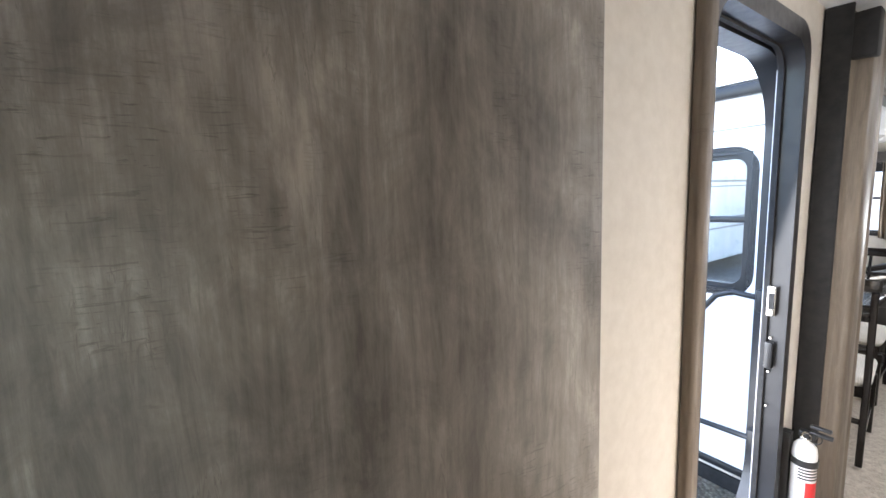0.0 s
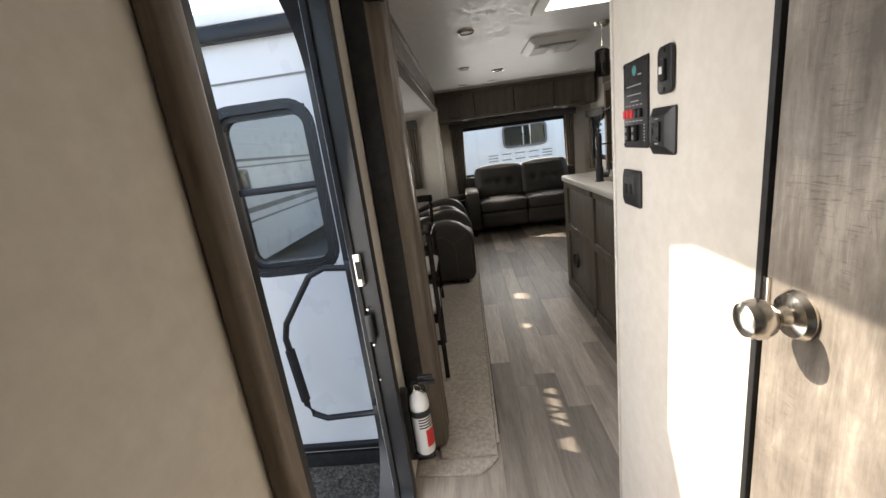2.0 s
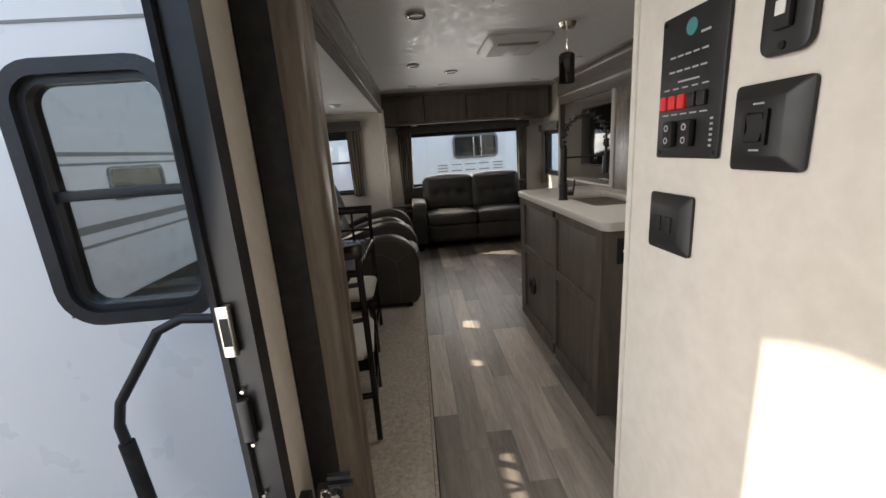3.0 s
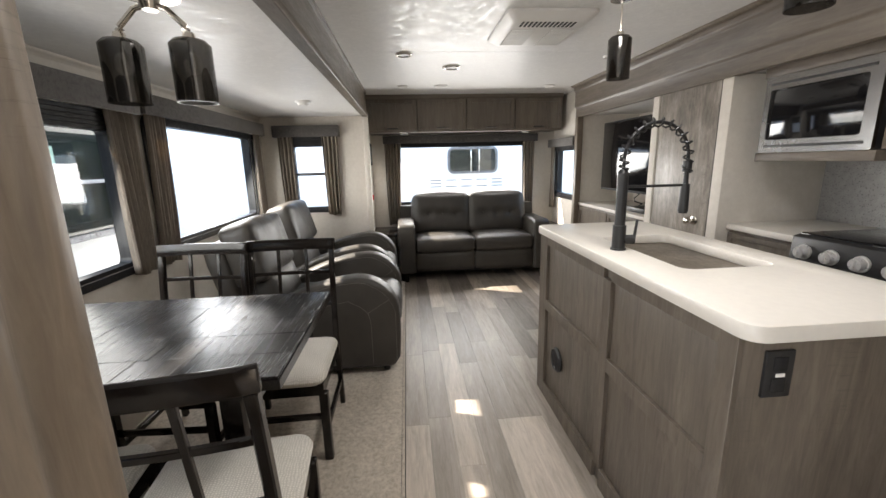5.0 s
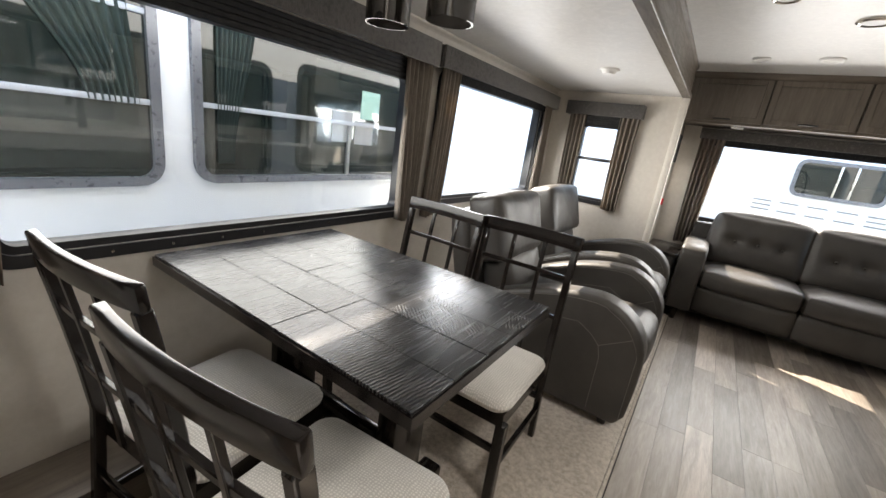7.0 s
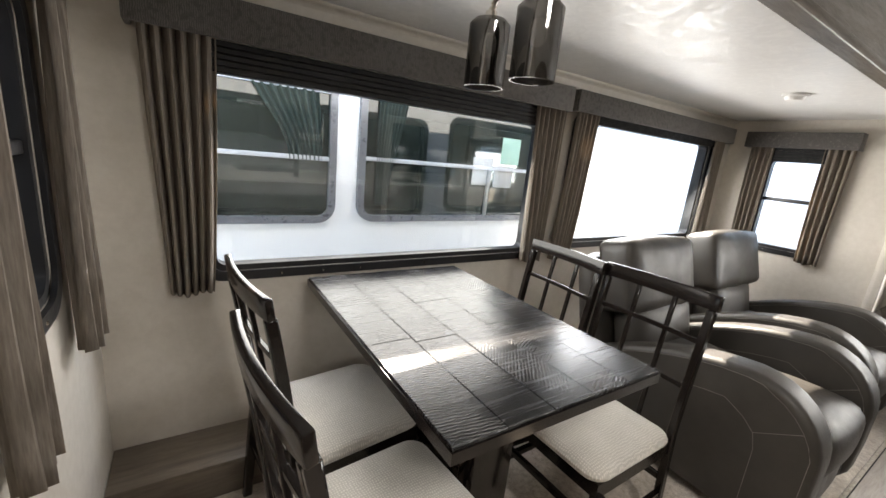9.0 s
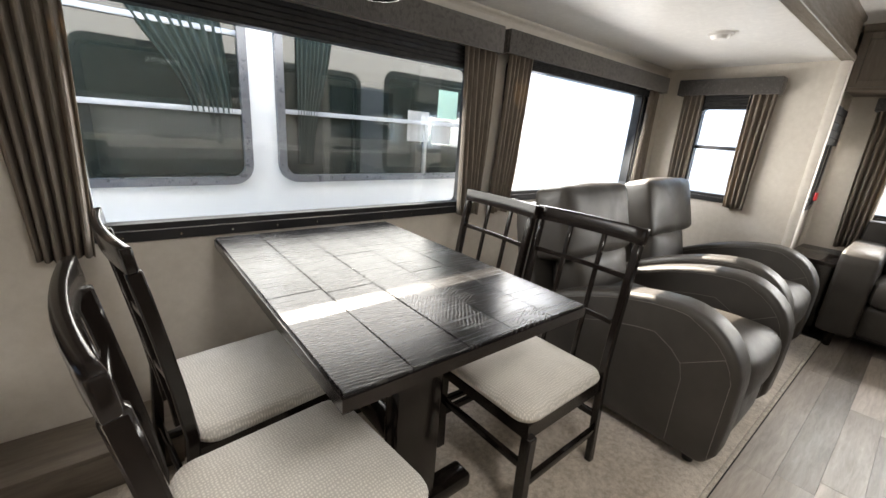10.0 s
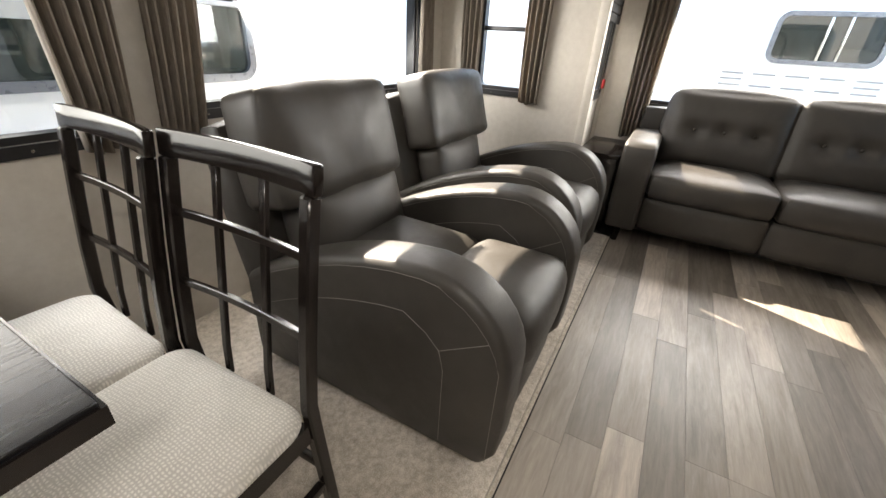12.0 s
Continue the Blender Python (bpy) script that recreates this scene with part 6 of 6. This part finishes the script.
def trailer(name, x0, x1, y0, y1, z0, z1, label):
    t = thing(name, ((x0 + x1) / 2, (y0 + y1) / 2, -0.75), label, "trailer", "trailers parked close by")
    bm = bmesh.new()
    prism(bm, round_rect(y0, y1, z0, z1, 0.03, 4) if x1 - x0 > y1 - y0 else round_rect(x0, x1, z0, z1, 0.03, 4), "x" if x1 - x0 > y1 - y0 else "y", *((x0, x1) if x1 - x0 > y1 - y0 else (y0, y1)))
    part("body", bm, GELCOAT, t)
    return t


def trailer_window(parent, axis, w, out, u0, u1, z0, z1, bars_at=(), upright=(), r=0.06, inside=True):
    bm = bmesh.new()
    c0, c1 = sorted((w + 0.001 * out, w + 0.03 * out))
    ring_prism(bm, round_rect(u0 - 0.04, u1 + 0.04, z0 - 0.04, z1 + 0.04, r + 0.04), round_rect(u0, u1, z0, z1, r), axis, c0, c1)
    f = part("window", bm, plain("grey_window_frame", (0.16, 0.165, 0.18), 0.3, 0.4, 0.1, 10), parent)
    d0, d1 = sorted((w + 0.002 * out, w + 0.006 * out))
    bm = bmesh.new()
    prism(bm, round_rect(u0, u1, z0, z1, r), axis, d0, d1)
    part("pane", bm, SCREENGREEN, f)
    for z in bars_at:
        part("bar", slab(u0, u1, *sorted((w + 0.006 * out, w + 0.022 * out)), z - 0.012, z + 0.012, 0.003) if axis == "y" else slab(*sorted((w + 0.006 * out, w + 0.022 * out)), u0, u1, z - 0.012, z + 0.012, 0.003), GREYBAR, f)
    for u in upright:
        part("bar", slab(u - 0.01, u + 0.01, *sorted((w + 0.006 * out, w + 0.02 * out)), z0, z1, 0.003) if axis == "y" else slab(*sorted((w + 0.006 * out, w + 0.02 * out)), u - 0.01, u + 0.01, z0, z1, 0.003), STEEL, f)
    return f


SCREENGREEN = plain("dark_window_pane", (0.012, 0.018, 0.016), 0.03, 0, 0.3, 2)
SCREENGREEN.node_tree.nodes["Principled BSDF"].inputs["IOR"].default_value = 1.72
NY = 3.65
side = trailer("parked_trailer", 3.1, 7.25, NY, NY + 0.9, -0.05, 1.97, "white parked trailer with dark framed windows beside the dinette")
# The bar at 1.55 stands in for lines reflected in the pane.
w1 = trailer_window(side, "y", NY, -1, 3.85, 4.97, 0.885, 1.74, (1.20, 1.55))
w2 = trailer_window(side, "y", NY, -1, 5.18, 6.95, 0.89, 1.74, (1.22,))
part("bar", slab(6.09, 6.115, NY - 0.022, NY - 0.006, 0.89, 1.21, 0.003), GREYSTRIPE, w2)
for x0, z0, z1, m in ((5.96, 1.10, 1.29, PAPER), (6.155, 1.09, 1.24, PAPER), (6.20, 1.26, 1.44, MINTPAPER)):
    part("notice", slab(x0, x0 + 0.17, NY - 0.0095, NY - 0.0075, z0, z1), m, w2, "paper sheet behind the pane")


def pleated(x_top, x_bot, z0, z1, parent):
    """A tied-back drape: folds that draw together towards the hem."""
    bm = bmesh.new()
    n, m = 60, 10
    rows = []
    for j in range(m + 1):
        t = j / m
        g = t * t * (3 - 2 * t)
        a, b = x_top[0] + (x_bot[0] - x_top[0]) * g, x_top[1] + (x_bot[1] - x_top[1]) * g
        rows.append([bm.verts.new((a + (b - a) * k / n, NY - 0.018 - 0.009 * math.sin(k * 0.85 + 0.6 * math.sin(k * 0.21)), z1 + (z0 - z1) * t)) for k in range(n + 1)])
    for A, B in zip(rows, rows[1:]):
        for k in range(n):
            bm.faces.new((A[k], A[k + 1], B[k + 1], B[k]))
    part("curtain", bm, GREENCLOTH, parent, "green gathered curtain")


pleated((4.52, 4.90), (4.76, 4.93), 1.19, 1.72, w1)
pleated((5.25, 5.45), (5.25, 5.33), 0.95, 1.72, w2)

tall = trailer("parked_trailer", 2.8, 7.2, NY + 0.95, NY + 3.2, -0.35, 2.55, "tall white parked trailer body behind its own slide-out")
rear = trailer("parked_trailer", 10.6, 13.0, -5.0, 7.5, -0.35, 2.75, "white parked trailer with a grey stripe logo behind the rear window")
rw = trailer_window(rear, "x", 10.6, -1, 0.02, 0.80, 1.13, 1.49, (), (0.44, 0.30))
# unlettered decal: plain bars in the colour of the marque
for k in range(5):
    y = 1.145 - k * 0.265
    for z in (0.875, 0.93, 0.985) if k in (0, 4) else (0.875, 0.985):
        part("decal_bar", slab(10.594, 10.598, y - 0.19, y, z - 0.010, z + 0.010), GREYSTRIPE, rear)
striped = trailer("parked_trailer", -9.0, 1.4, 5.6, 8.0, -0.35, 2.6, "white parked trailer with dark stripes beyond the entry")
for z, h in ((1.52, 0.05), (1.40, 0.03), (0.62, 0.10), (0.42, 0.04)):
    part("stripe", slab(-8.9, 1.3, 5.592, 5.598, z - h / 2, z + h / 2), GREYSTRIPE, striped)
trailer_window(striped, "y", 5.6, -1, -1.6, -0.5, 0.95, 1.32)
far = trailer("parked_trailer", 7.6, 16.0, 8.0, 10.4, -0.35, 2.9, "white parked trailer farther off across the yard")
trailer_window(far, "y", 8.0, -1, 9.2, 10.2, 0.9, 1.6, (1.2,))
trailer_window(far, "y", 8.0, -1, 12.2, 13.0, 0.9, 1.6, (1.2,))

# ---- floor planks ----
plank_meshes = {}


def plank_mesh(length, width):
    key = (round(length, 3), round(width, 3))
    if key not in plank_meshes:
        bm = slab(0.0002, length - 0.0002, 0.0002, width - 0.0002, -0.006, 0.0, 0.0006, 1)
        me = bpy.data.meshes.new("plank")
        bm.to_mesh(me)
        bm.free()
        me.materials.append(PLANK)
        plank_meshes[key] = me
    return plank_meshes[key]


rnd = random.Random(11)
PW = 0.117
for r in range(16):
    y = Y_R + r * PW
    x = -0.5 - rnd.choice((0.0, 0.25, 0.5, 0.75))
    while x < X_B:
        L = rnd.choice((0.75, 0.9, 1.2))
        a, b = max(x, -0.9), min(x + L, X_B)
        if b - a > 0.05:
            ob = new("plank", plank_mesh(b - a, PW))
            ob.parent = floor
            ob.location = (a, y, 0.0)
        x += L
structure("floor_hall_strip", slab(-0.9, 4.0, Y_R + 16 * PW, Y_L, -0.006, 0.0), PLANK, "grey-brown vinyl floor along the hall wall", "floor")
